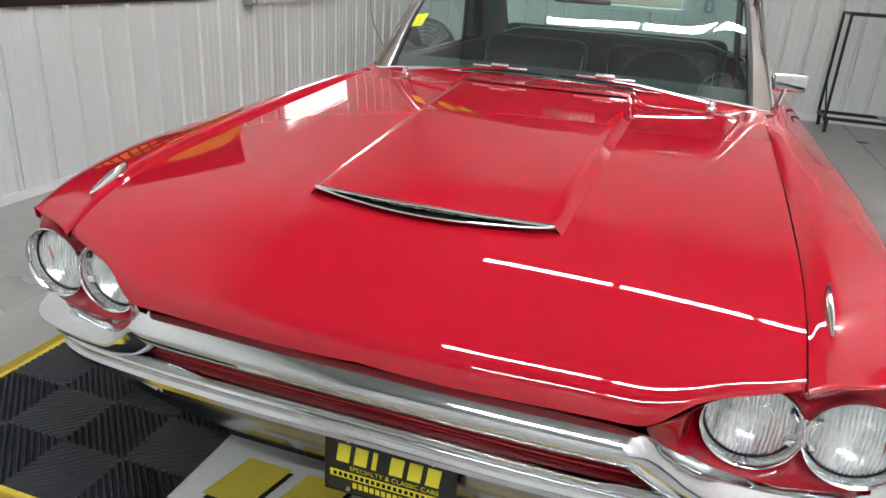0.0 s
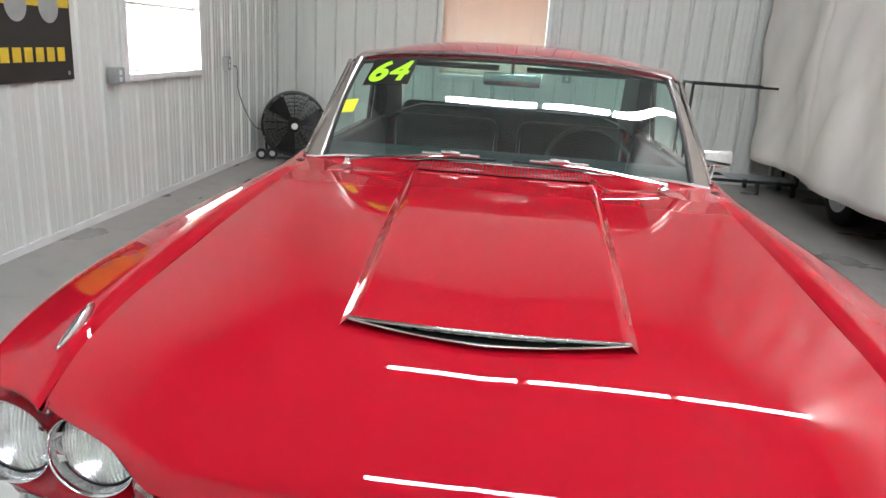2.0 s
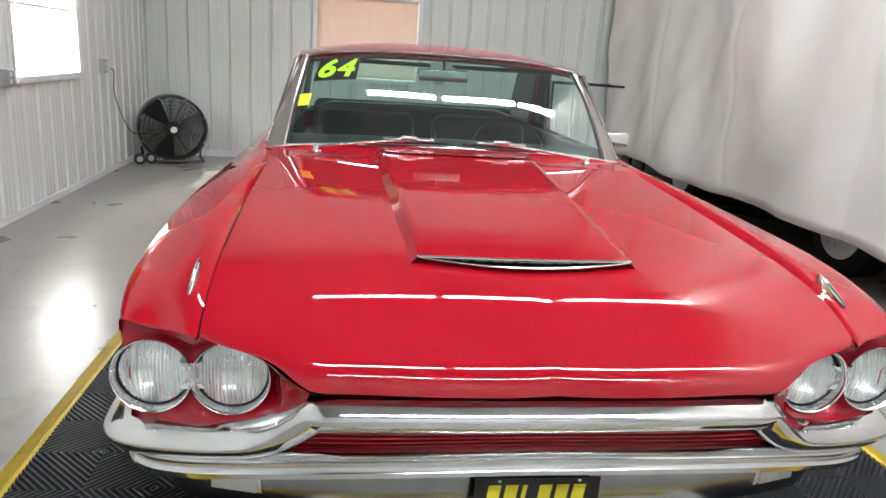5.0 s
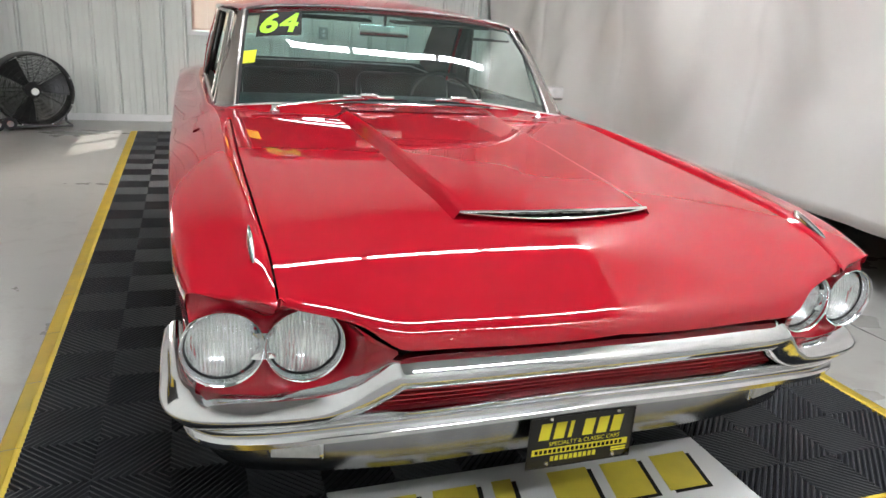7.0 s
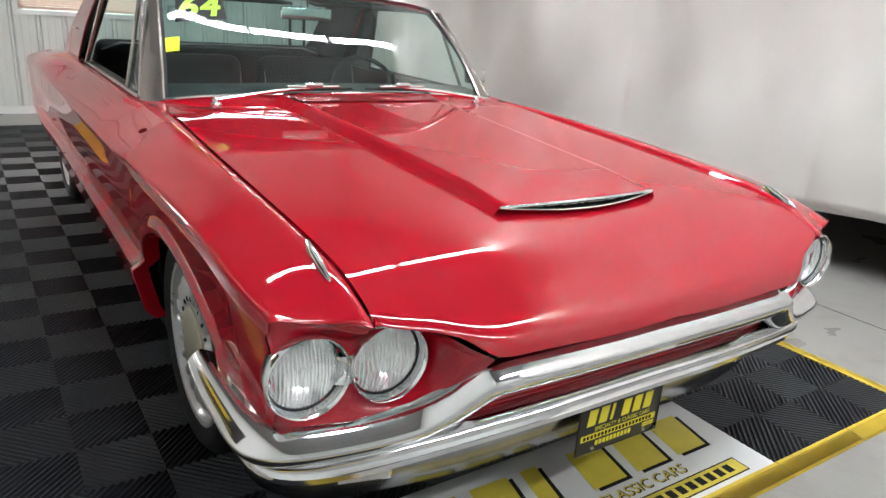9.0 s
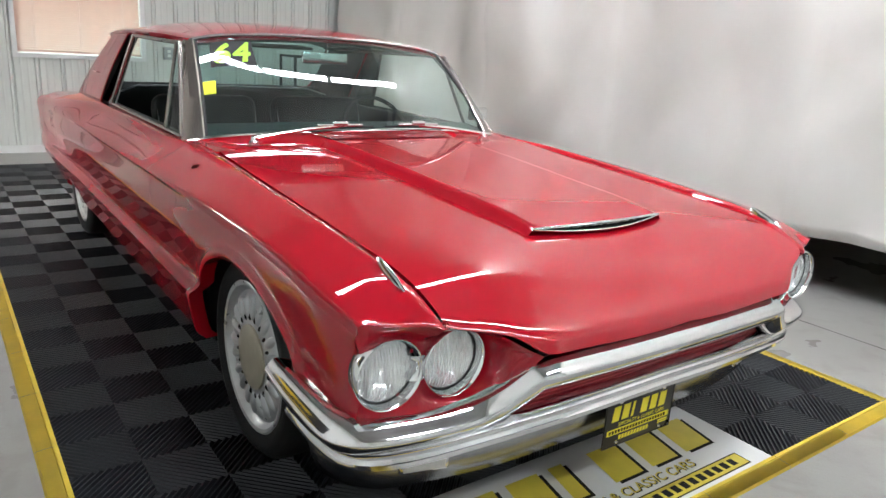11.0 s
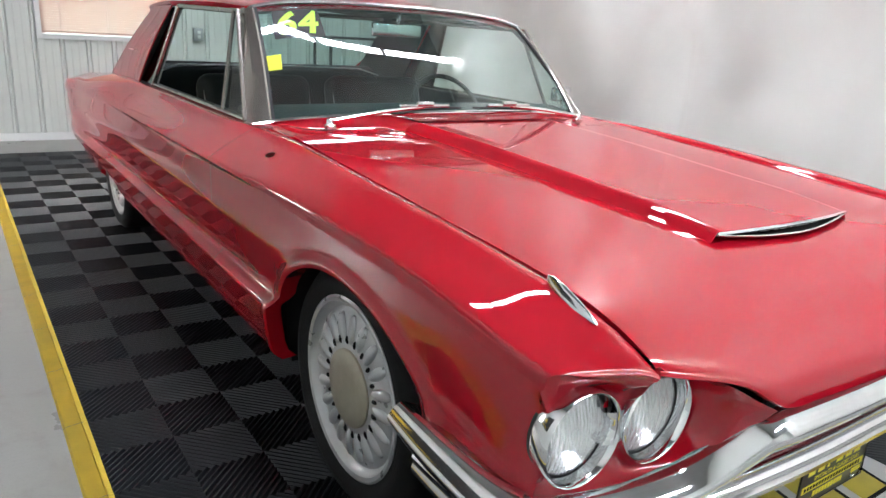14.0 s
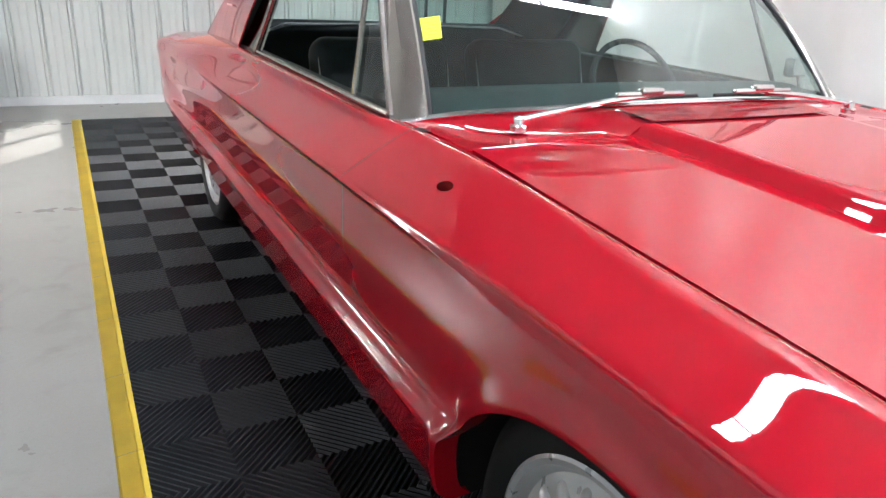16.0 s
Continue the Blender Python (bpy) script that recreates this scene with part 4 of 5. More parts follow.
for sgn in (-1, 1):
    # broad rear pillar
    f = lambda a, b: grid([[a[0].lerp(a[1], i / 8).lerp(b[0].lerp(b[1], i / 8), j / 10) + Vector((sgn * 0.012 * math.sin(math.pi * j / 10), 0, 0)) for i in range(9)] for j in range(11)], thick=0.006, flip=sgn < 0)
    low = (P(sgn * 0.798, 3.38, 0.852), P(sgn * 0.772, 4.22, 0.834))
    top = (P(sgn * 0.720, 2.97, 1.230), P(sgn * 0.712, 3.34, 1.224))
    cp = part("rear_pillar", f(low, top), M_PAINT, car, "broad red roof pillar")
    # fixed quarter window between the door opening and the pillar
    rows = [[P(sgn * (0.775 - 0.075 * t), (3.08 - 0.22 * t) + (0.34 - 0.22 * t) * k, 0.856 + 0.365 * t) for k in np.linspace(0, 1, 4)] for t in np.linspace(0, 1, 8)]
    qw = part("quarter_window", grid(rows), M_QUARTER, car, "dark tinted rear quarter window")
    qw.visible_shadow = False
    # small badge
    part("badge", B(*(sorted((CX + sgn * 0.765, CX + sgn * 0.776))), 3.55, 3.66, 1.000, 1.008), M_CHROME, cp, "small chrome badge")
    # windshield pillar in chrome
    rows = []
    for j in range(13):
        t = j / 12
        a, b = ws_point(sgn * (0.922 + 0.063 * t), t, 0.004), ws_point(sgn * 1.0, t, 0.0) + Vector((sgn * 0.010, 0.008 + 0.044 * t, 0.002))
        row = [a + Vector((-sgn * 0.012, -0.002, 0.0)), a + Vector((sgn * 0.002, -0.006, 0.006)), a.lerp(b, 0.45) + Vector((sgn * 0.012, -0.004, 0.004)), b, b + Vector((-sgn * 0.03, 0.0, 0))]
        rows.append(row)
    seal = [[q[0] + Vector((-sgn * 0.005, -0.001, 0.001)), q[0] + Vector((-sgn * 0.001, -0.004, 0.003)), q[0] + Vector((sgn * 0.005, -0.003, 0.002))] for q in rows]
    part("windshield_seal", grid(seal, thick=0.003), M_BLACK, car, "black rubber windshield seal")
    part("windshield_pillar", grid(rows, thick=0.003), M_PILLAR, car, "bright metal windshield pillar", sharp=25)
    # side glass and its frame
    wl = [P(sgn * 0.785, 1.835, 0.856), P(sgn * 0.792, 3.09, 0.864)]
    wt = [P(sgn * 0.690, 2.165, 1.212), P(sgn * 0.714, 2.865, 1.226)]
    vl, vt = P(sgn * 0.790, 2.065, 0.858), P(sgn * 0.695, 2.195, 1.213)
    gl = part("vent_glass", grid([[wl[0].lerp(wt[0], j / 6).lerp(vl.lerp(vt, j / 6), i / 4) + Vector((-sgn * 0.006, 0, 0)) for i in range(5)] for j in range(7)]), M_SIDEGLASS, car)
    gl.visible_shadow = False
    part("window_frame", tube([wl[0], wt[0], wt[1]], 0.010, 8), M_PILLAR, car)
    part("vent_bar", tube([vl, vt], 0.008, 8), M_PILLAR, car)
    part("rear_bar", tube([wt[1], wl[1]], 0.013, 8), M_PILLAR, car)
    part("sill_trim", tube([P(sgn * 0.790, y, 0.862 + 0.004 * (y - 1.95)) for y in np.linspace(1.835, 3.10, 12)], 0.009, 8), M_PILLAR, car)

part("windshield_trim", tube([ws_point(s, 0.0, 0.006) for s in np.linspace(-1, 1, 41)], 0.008, 8), M_CHROME, car, "chrome trim")
part("windshield_trim", tube([ws_point(s, 1.0, 0.006) for s in np.linspace(-1, 1, 41)], 0.009, 8), M_CHROME, car, "chrome trim")

rw = part("rear_window", grid([[P(s * 0.66 * (1 + 0.1 * t), 3.43 + 0.52 * t, 1.285 - 0.03 * s * s - 0.43 * t) for s in np.linspace(-1, 1, 21)] for t in np.linspace(0, 1, 9)]), M_REARGLASS, car)
rw.visible_shadow = False

# rear deck
rows = []
for j in range(17):
    y = 3.88 + (5.23 - 3.88) * j / 16
    uc, zc = (float(v) for v in lerp_table(SIDE, y)[:2])
    rows.append([P(s * uc, y, zc + 0.02 * (1 - s * s) - 0.002) for s in np.linspace(-1, 1, 21)])
part("trunk_lid", grid(rows, thick=0.004), M_PAINT, car)
pr = profile(5.24)
rows = [[P(u * k, 5.235, z) for u, z in pr] for k in (-1, -0.5, 0, 0.5, 1)]
part("tail_panel", grid(rows, thick=0.01), M_PAINT, car)

# near-black boxes block light; shade of underside and inner wheel wells as colour
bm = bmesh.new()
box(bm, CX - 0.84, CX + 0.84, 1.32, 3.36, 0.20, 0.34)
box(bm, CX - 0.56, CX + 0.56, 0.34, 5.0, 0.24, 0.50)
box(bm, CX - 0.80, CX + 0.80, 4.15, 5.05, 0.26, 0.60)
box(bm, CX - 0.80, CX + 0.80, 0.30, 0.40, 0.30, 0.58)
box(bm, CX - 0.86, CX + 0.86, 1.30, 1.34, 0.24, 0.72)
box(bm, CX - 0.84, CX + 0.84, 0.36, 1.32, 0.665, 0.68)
part("underbody_shade", bm, M_DARK, car, "near-black boxes in place of the shaded underside", smooth=False)


# ---- front end ----
LAMPS = ((0.841, 0.153), (0.676, 0.141))
LAMP_Z = 0.576


def fpanel(sgn):
    """The red face round the headlamps."""
    top = [(0.915, 0.145, 0.650), (0.87, 0.138, 0.664), (0.80, 0.126, 0.674), (0.736, 0.110, 0.677), (0.66, 0.081, 0.668), (0.60, 0.060, 0.651), (0.55, 0.034, 0.622), (0.508, 0.020, 0.600)]
    low = [(0.905, 0.205, 0.466), (0.86, 0.172, 0.460), (0.79, 0.148, 0.462), (0.72, 0.128, 0.466), (0.64, 0.104, 0.480), (0.575, 0.080, 0.508), (0.53, 0.056, 0.546), (0.506, 0.026, 0.592)]
    t_, l_ = catmull(top, 10), catmull(low, 10)
    # meet the fender's front edge
    edge = []
    for k, (u, z) in enumerate(profile(0.105)[:26]):
        d = inward(u, z)
        edge.append((u + 0.017 * d[0], 0.105 + 0.076 * min(1, k / 22) ** 1.5 + 0.012 * smooth01((k - 22) / 10) + 0.001, z + 0.017 * d[1]))
    for k, q in enumerate(t_):
        if q[0] > 0.740:
            s = min(range(len(edge)), key=lambda n: abs(edge[n][0] - q[0]))
            t_[k] = Vector(edge[s])
    down = [(z, u, 0.105 + 0.076 * min(1, k / 22) ** 1.5 + 0.012 * smooth01((k - 22) / 10)) for k, (u, z) in enumerate(profile(0.105)) if k >= 20]
    down = down[::-1]
    rows = []
    for col, (a, b) in enumerate(zip(t_, l_)):
        a, b = Vector(a), Vector(b)
        row = []
        for k in range(25):
            q = a.lerp(b, k / 24)
            want = 0.02 + 0.134 * smooth01((q.x - 0.50) / 0.17)
            depth = max(0.0, want - q.y) * smooth01(k / 7.0) * (1 - 0.9 * smooth01((k - 14) / 9.0))
            y = q.y + depth * (1 - smooth01((q.x - 0.905) / 0.02))
            if col < 8:
                # run out to the skin of the fender
                share = 1 - smooth01(col / 8)
                skin = [float(np.interp(q.z, [d[0] for d in down], [d[n] for d in down])) for n in (1, 2)]
                y = y * (1 - share) + (skin[1] + 0.001) * share
                q.x = q.x * (1 - share) + (skin[0] - 0.001) * share
            # the face runs in under the rims of the bezels
            for lu, ly in LAMPS:
                r = math.hypot(q.x - lu, q.z - LAMP_Z)
                y += (ly + 0.016 - y) * (1 - smooth01((r - 0.082) / 0.035)) * smooth01(k / 3.0) * smooth01((24 - k) / 4.0)
                if 0.070 < r < 0.0785 and lu + (q.x - lu) * 0.0785 / r < 0.906:
                    q.x, q.z = lu + (q.x - lu) * 0.0785 / r, LAMP_Z + (q.z - LAMP_Z) * 0.0785 / r
            row.append(P(sgn * q.x, y, q.z))
        rows.append(row)
    # a flange that closes the joint to the fender
    rows = [[p + Vector((-sgn * 0.006, 0.045, 0)) for p in rows[0]]] + rows
    bm = merge(grid(rows, flip=sgn < 0), grid([[p + Vector((0, 0.004, 0)) for p in row] for row in rows], flip=sgn > 0))
    # round openings for the lamps
    for lu, ly in LAMPS:
        hole = P(sgn * lu, ly, LAMP_Z)
        bmesh.ops.delete(bm, geom=[f for f in bm.faces if math.hypot(f.calc_center_median().x - hole.x, f.calc_center_median().z - hole.z) < 0.0765], context="FACES")
    return part("headlamp_surround", bm, M_PAINT, car, "red panel round the headlamps", sharp=45)


def lamp(sgn, u, y, z):
    e = P(sgn * u, y, z)
    bez = lathe([(0.032, 0.0772), (0.026, 0.0795), (0.010, 0.0832), (-0.009, 0.0852), (-0.0130, 0.0828), (-0.011, 0.0800), (0.002, 0.0772), (0.020, 0.0760), (0.032, 0.0760)], 64, "Y", e, close=True)
    lb = part("headlamp", bez, M_CHROME, car, "round sealed-beam headlamp in a chrome bezel", sharp=50)
    part("gasket", lathe([(0.040, 0.0762), (0.0165, 0.0762), (0.0150, 0.0735), (0.030, 0.0715)], 48, "Y", e, close=True), M_BLACK, lb)
    # bowl with a pleated silver surface
    bm = bmesh.new()
    n, m = 96, 14
    ring = []
    for j in range(m + 1):
        r = 0.0735 * (1 - j / m)
        row = []
        for i in range(n):
            a = 2 * math.pi * i / n
            ru, rz = r * math.cos(a), r * math.sin(a)
            y_ = 0.018 + 0.045 * (1 - (r / 0.0735) ** 2) + 0.0005 * math.sin(ru * 420) + 0.0005 * math.sin(rz * 230 + 40 * ru)
            row.append(bm.verts.new(e + Vector((ru, y_, rz))))
        ring.append(row)
    for ra, rb in zip(ring, ring[1:]):
        for i in range(n):
            bm.faces.new((ra[i], ra[(i + 1) % n], rb[(i + 1) % n], rb[i]))
    part("reflector", bm, M_REFLECTOR, lb, "silvered bowl")
    # domed lens with moulded flutes
    bm = bmesh.new()
    n = 44
    vs = {}
    for i in range(n + 1):
        for j in range(n + 1):
            a, b = -1 + 2 * i / n, -1 + 2 * j / n
            ru, rz = a * math.sqrt(1 - b * b / 2) * 0.0736, b * math.sqrt(1 - a * a / 2) * 0.0736
            r2 = (ru * ru + rz * rz) / 0.0736 ** 2
            flute = 0.0011 * (abs(math.sin(ru * 240)) if rz < 0.028 else abs(math.sin(ru * 150 + 0.7))) * (1 - smooth01((r2 - 0.85) / 0.15))
            vs[i, j] = bm.verts.new(e + Vector((ru, 0.0155 - 0.019 * (1 - r2) + flute, rz)))
    for i in range(n):
        for j in range(n):
            bm.faces.new((vs[i, j], vs[i + 1, j], vs[i + 1, j + 1], vs[i, j + 1]))
    lens = part("lens", bm, M_LENS, lb, "fluted clear lens", sharp=60)
    lens.visible_shadow = False
    return lb


for sgn in (-1, 1):
    fpanel(sgn)
    for lu, ly in LAMPS:
        lamp(sgn, lu, ly, LAMP_Z)
    # saddle between the two bezels
    rows = []
    for k in range(9):
        t = -1 + k / 4
        w = 0.010 + 0.016 * t * t
        rows.append([P(sgn * (0.7605 + a * w), 0.141 + 0.007 * abs(a) + b_, LAMP_Z + 0.030 * t) for a, b_ in ((-1, 0.03), (-1, 0.004), (-0.5, 0.0), (0.5, 0.0), (1, 0.004), (1, 0.03))])
    part("bezel_bridge", grid(rows), M_CHROME, car)


def sweep(stations, prof, name, material, label="", square=False):
    """A bar along stations (u, y, z, height, depth) and its mirror image: prof holds (out, up) in units of depth and height,
    an open line from top back to bottom back. square: the section turns with the bar's rise and fall."""
    pts = catmull([tuple(s[:3]) for s in stations], 5)
    hs = catmull([tuple(s[3:]) for s in stations], 5)
    pts = [Vector((-p.x, p.y, p.z)) for p in pts[::-1]][:-1] + pts
    hs = hs[::-1][:-1] + hs
    rows = []
    for i, p in enumerate(pts):
        a, b = pts[max(0, i - 1)], pts[min(len(pts) - 1, i + 1)]
        d = (b - a).normalized()
        n = Vector((d.y, -d.x, 0)).normalized()
        up = n.cross(d).normalized() * (1 if n.cross(d).z > 0 else -1) if square else Vector((0, 0, 1))
        rows.append([P(*(p + n * (o * hs[i][1]) + up * (q * hs[i][0]))) for o, q in prof])
    bm = grid(rows)
    bound = [e for e in bm.edges if e.is_boundary]
    bmesh.ops.holes_fill(bm, edges=bound, sides=0)
    bmesh.ops.recalc_face_normals(bm, faces=bm.faces)
    return part(name, bm, material, car, label, sharp=50)


ROUNDBAR = [(-0.20, 0.46), (-0.06, 0.50), (0.22, 0.47), (0.62, 0.31), (0.92, 0.12), (1.0, 0.03), (0.985, -0.05), (0.82, -0.22), (0.58, -0.40), (0.40, -0.47), (0.0, -0.50), (-0.6, -0.46)]
# upper bumper: straight across under the hood, dropping under the headlamps and round the corners
UPPER = [(0.0, 0.036, 0.549, 0.087, 0.053), (0.25, 0.039, 0.549, 0.087, 0.053), (0.42, 0.044, 0.549, 0.087, 0.053), (0.470, 0.048, 0.548, 0.087, 0.053), (0.492, 0.056, 0.542, 0.086, 0.054), (0.520, 0.071, 0.517, 0.086, 0.056),
         (0.555, 0.090, 0.487, 0.086, 0.060), (0.60, 0.109, 0.460, 0.085, 0.062), (0.65, 0.124, 0.444, 0.084, 0.062), (0.74, 0.150, 0.430, 0.084, 0.062), (0.85, 0.180, 0.424, 0.086, 0.062), (0.900, 0.204, 0.424, 0.086, 0.058),
         (0.922, 0.245, 0.426, 0.084, 0.050), (0.932, 0.33, 0.431, 0.078, 0.042), (0.938, 0.44, 0.441, 0.072, 0.036), (0.938, 0.535, 0.450, 0.062, 0.030)]
sweep(UPPER, ROUNDBAR, "upper_bumper", M_CHROME, "polished chrome bumper bar dropping under the headlamps", square=True)
LOWBAR = [(-0.8, 0.5), (0.2, 0.5), (0.8, 0.42), (1.0, 0.26), (0.86, 0.10), (0.86, -0.08), (1.0, -0.2), (0.92, -0.44), (0.4, -0.5), (-0.8, -0.5)]
LOWER = [(0.0, 0.080, 0.420, 0.060, 0.047), (0.3, 0.088, 0.412, 0.060, 0.047), (0.6, 0.128, 0.389, 0.062, 0.047), (0.78, 0.172, 0.368, 0.064, 0.046), (0.872, 0.224, 0.361, 0.063, 0.042), (0.898, 0.32, 0.360, 0.062, 0.036), (0.902, 0.41, 0.359, 0.058, 0.032), (0.900, 0.505, 0.352, 0.052, 0.026)]
sweep(LOWER, LOWBAR, "lower_bumper", M_CHROME, "ribbed chrome lower bumper bar")
PAN = [(-0.9, 0.5), (0.3, 0.5), (0.7, 0.40), (0.9, 0.15), (0.85, -0.15), (0.55, -0.40), (0.1, -0.5), (-0.9, -0.46)]
VAL = [(0.0, 0.200, 0.292, 0.185, 0.050), (0.22, 0.200, 0.292, 0.185, 0.050), (0.45, 0.214, 0.280, 0.175, 0.050), (0.66, 0.254, 0.266, 0.158, 0.048), (0.79, 0.295, 0.262, 0.145, 0.045), (0.86, 0.38, 0.262, 0.12, 0.036), (0.86, 0.46, 0.275, 0.09, 0.03)]
sweep(VAL, PAN, "front_pan", M_VALANCE, "dull chrome lower front pan")
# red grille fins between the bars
# near-black panels behind put the shade of lip gap and grille into colour
part("hood_lip_shade", B(CX - 0.505, CX + 0.505, 0.046, 0.052, 0.53, 0.622), M_DARK, car, smooth=False)
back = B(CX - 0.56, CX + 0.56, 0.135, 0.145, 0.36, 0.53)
part("grille_back_shade", back, M_DARK, car, smooth=False)
for k in range(8):
    half = 0.50 + 0.09 * min(1.0, (7 - k) / 5)
    rows = []
    for s in np.linspace(-1, 1, 25):
        y = 0.072 + 0.05 * abs(s) ** 3
        z = 0.449 + 0.0088 * k - 0.030 * s * s * (1 - k / 7)
        rows.append([P(s * half, y + a, z + b) for a, b in ((0.05, 0.0030), (0.003, 0.0030), (0.0, 0.0015), (0.0, -0.0015), (0.003, -0.0028), (0.05, -0.0028))])
    part("grille_fin", grid(rows), M_GRILLERED, car, "thin red grille fin")


def wheel(x, y, z, out, tyre_r, rim_r):
    """out: +1 or -1, the side that the wheel's face looks to."""
    e = empty("wheel", x, y, z)
    e.parent = car
    e.matrix_parent_inverse = car.matrix_world.inverted()
    bpy.context.view_layer.update()
    o = out

    def bake(bm):
        return moved(bm, Matrix.Translation((x, y, z)))
    w = 0.105
    prof = [(-w * 0.8, rim_r - 0.005), (-w, rim_r + 0.03), (-w * 0.98, tyre_r - 0.03), (-w * 0.75, tyre_r - 0.004), (-w * 0.5, tyre_r), (w * 0.5, tyre_r), (w * 0.75, tyre_r - 0.004), (w * 0.98, tyre_r - 0.03), (w * 1.02, rim_r + 0.03), (w * 0.85, rim_r - 0.002), (w * 0.8, rim_r - 0.01)]
    part("tyre", bake(lathe([(o * a, r) for a, r in prof], 72, "X", close=True)), M_TYRE, e, "black tyre")
    rim = [(-0.06, rim_r - 0.02), (0.086, rim_r - 0.004), (0.094, rim_r + 0.002), (0.097, rim_r - 0.004), (0.094, rim_r - 0.014), (0.078, rim_r - 0.022), (0.074, rim_r - 0.030),
           (0.082, rim_r - 0.052), (0.085, rim_r - 0.085), (0.088, 0.104), (0.089, 0.100), (0.08, 0.09)]
    r_ob = part("rim", bake(lathe([(o * a, r) for a, r in rim], 72, "X")), M_WHEEL, e, "silver multi-spoke wheel")
    # rounded fingers round the cap, near-black lumps for the shaded slots between their feet
    for k in range(20):
        t = 2 * math.pi * k / 20
        bm = bmesh.new()
        bmesh.ops.create_icosphere(bm, subdivisions=3, radius=1.0, matrix=Matrix.Diagonal((0.017, 0.0200, 0.043, 1)))
        for v in bm.verts:
            v.co.y *= 0.82 + 0.18 * v.co.z / 0.043
        moved(bm, Matrix.Translation((o * 0.079, 0, 0.152)))
        moved(bm, Matrix.Rotation(t, 4, "X"))
        part("spoke", bake(bm), M_WHEEL, r_ob)
        bm = bmesh.new()
        bmesh.ops.create_icosphere(bm, subdivisions=2, radius=1.0, matrix=Matrix.Diagonal((0.010, 0.0065, 0.013, 1)))
        moved(bm, Matrix.Translation((o * 0.0825, 0, 0.124)))
        moved(bm, Matrix.Rotation(t + math.pi / 20, 4, "X"))
        part("slot", bake(bm), M_DARK, r_ob)
    part("cap", bake(lathe([(o * a, r) for a, r in ((0.08, 0.102), (0.094, 0.101), (0.098, 0.095), (0.100, 0.06), (0.101, 0.0))], 48, "X")), M_CAP, e, "flat champagne centre cap")
    return e


for sgn in (-1, 1):
    for y in (0.895, 3.755):
        wheel(CX + sgn * 0.775, y, 0.318, sgn, 0.318, 0.236)


# ---- small parts of the car ----
def ornament(sgn):
    """A slim chrome fin on the fender's crest."""
    rows = []
    for y, w, h in ((0.205, 0.002, 0.002), (0.222, 0.005, 0.007), (0.250, 0.008, 0.013), (0.285, 0.009, 0.018), (0.316, 0.007, 0.021), (0.330, 0.003, 0.017)):
        u = 0.774
        z = fender_z(u, y) - 0.001
        rows.append([P(sgn * u + a * w, y, z + b * h) for a, b in ((-1.1, -0.25), (-1.0, 0.0), (-0.75, 0.55), (-0.3, 0.95), (0.3, 0.95), (0.75, 0.55), (1.0, 0.0), (1.1, -0.25))])
    bm = grid(rows)
    bmesh.ops.holes_fill(bm, edges=[e for e in bm.edges if e.is_boundary], sides=0)
    bmesh.ops.recalc_face_normals(bm, faces=bm.faces)
    part("fender_ornament", bm, M_CHROME, car, "small chrome fender fin", sharp=60)


ornament(-1)
ornament(1)

# cowl air vent: two rows of red slats over near-black sheets painted as shade
def vent_z(u, y):
    return hood_z(u, 1.535) + 0.0305 + (y - 1.535) * 0.10


VENT = (1.502, 1.548, 1.554, 1.602)


def vent_y(u, k):
    return VENT[k] + 0.10 * u * u


for a, b in ((0, 1), (2, 3)):
    us = np.linspace(-0.300, 0.300, 13)
    part("vent_shade", grid([[P(u, vent_y(u, c), vent_z(u, vent_y(u, c)) + 0.0046) for u in us] for c in (a, b)]), M_DARK, car, smooth=False)
    for k in range(50):
        u = -0.296 + 0.592 * k / 49
        ya, yb = vent_y(u, a), vent_y(u, b)
        w = 0.0038
        rows = [[P(u + d, y, vent_z(u, y) + h) for d, h in ((-w, 0.004), (-w, 0.0056), (w, 0.0056), (w, 0.004))] for y in (ya, yb)]
        part("vent_slat", grid(rows), M_PAINT, car, smooth=False)


def wiper(sgn):
    p0 = P(sgn * 0.570, 1.632, 0.862)
    part("wiper_pivot", lathe([(0.0, 0.020), (0.012, 0.020), (0.016, 0.014), (0.030, 0.013), (0.034, 0.008), (0.035, 0.0)], 24, "Z", p0 - Vector((0, 0, 0.008))), M_CHROME, car, "chrome wiper pivot")
    pts = [p0 + Vector((0, 0, 0.018)), P(sgn * 0.48, 1.632, 0.893), P(sgn * 0.34, 1.635, 0.910), P(sgn * 0.20, 1.640, 0.921)]
    arm = part("wiper_arm", tube(catmull([tuple(p) for p in pts], 4), 0.0072, 8), M_CHROME, car, "slim chrome wiper arm")
    b0, b1 = sgn * 0.03, sgn * 0.37
    part("wiper_blade", tube([P(u, 1.648 + 0.03 * (u / 0.37) ** 2, 0.916 - 0.016 * (u / 0.37) ** 2) for u in np.linspace(b0, b1, 9)], 0.0045, 6), M_BLACK, arm, "black rubber blade")
    part("blade_holder", B(*sorted((CX + sgn * 0.09, CX + sgn * 0.30)), 1.632, 1.648, 0.919, 0.931, bevel=0.003), M_CHROME, arm)
    part("blade_bridge", B(*sorted((CX + sgn * 0.16, CX + sgn * 0.23)), 1.628, 1.652, 0.924, 0.941, bevel=0.005), M_CHROME, arm)


wiper(-1)
wiper(1)

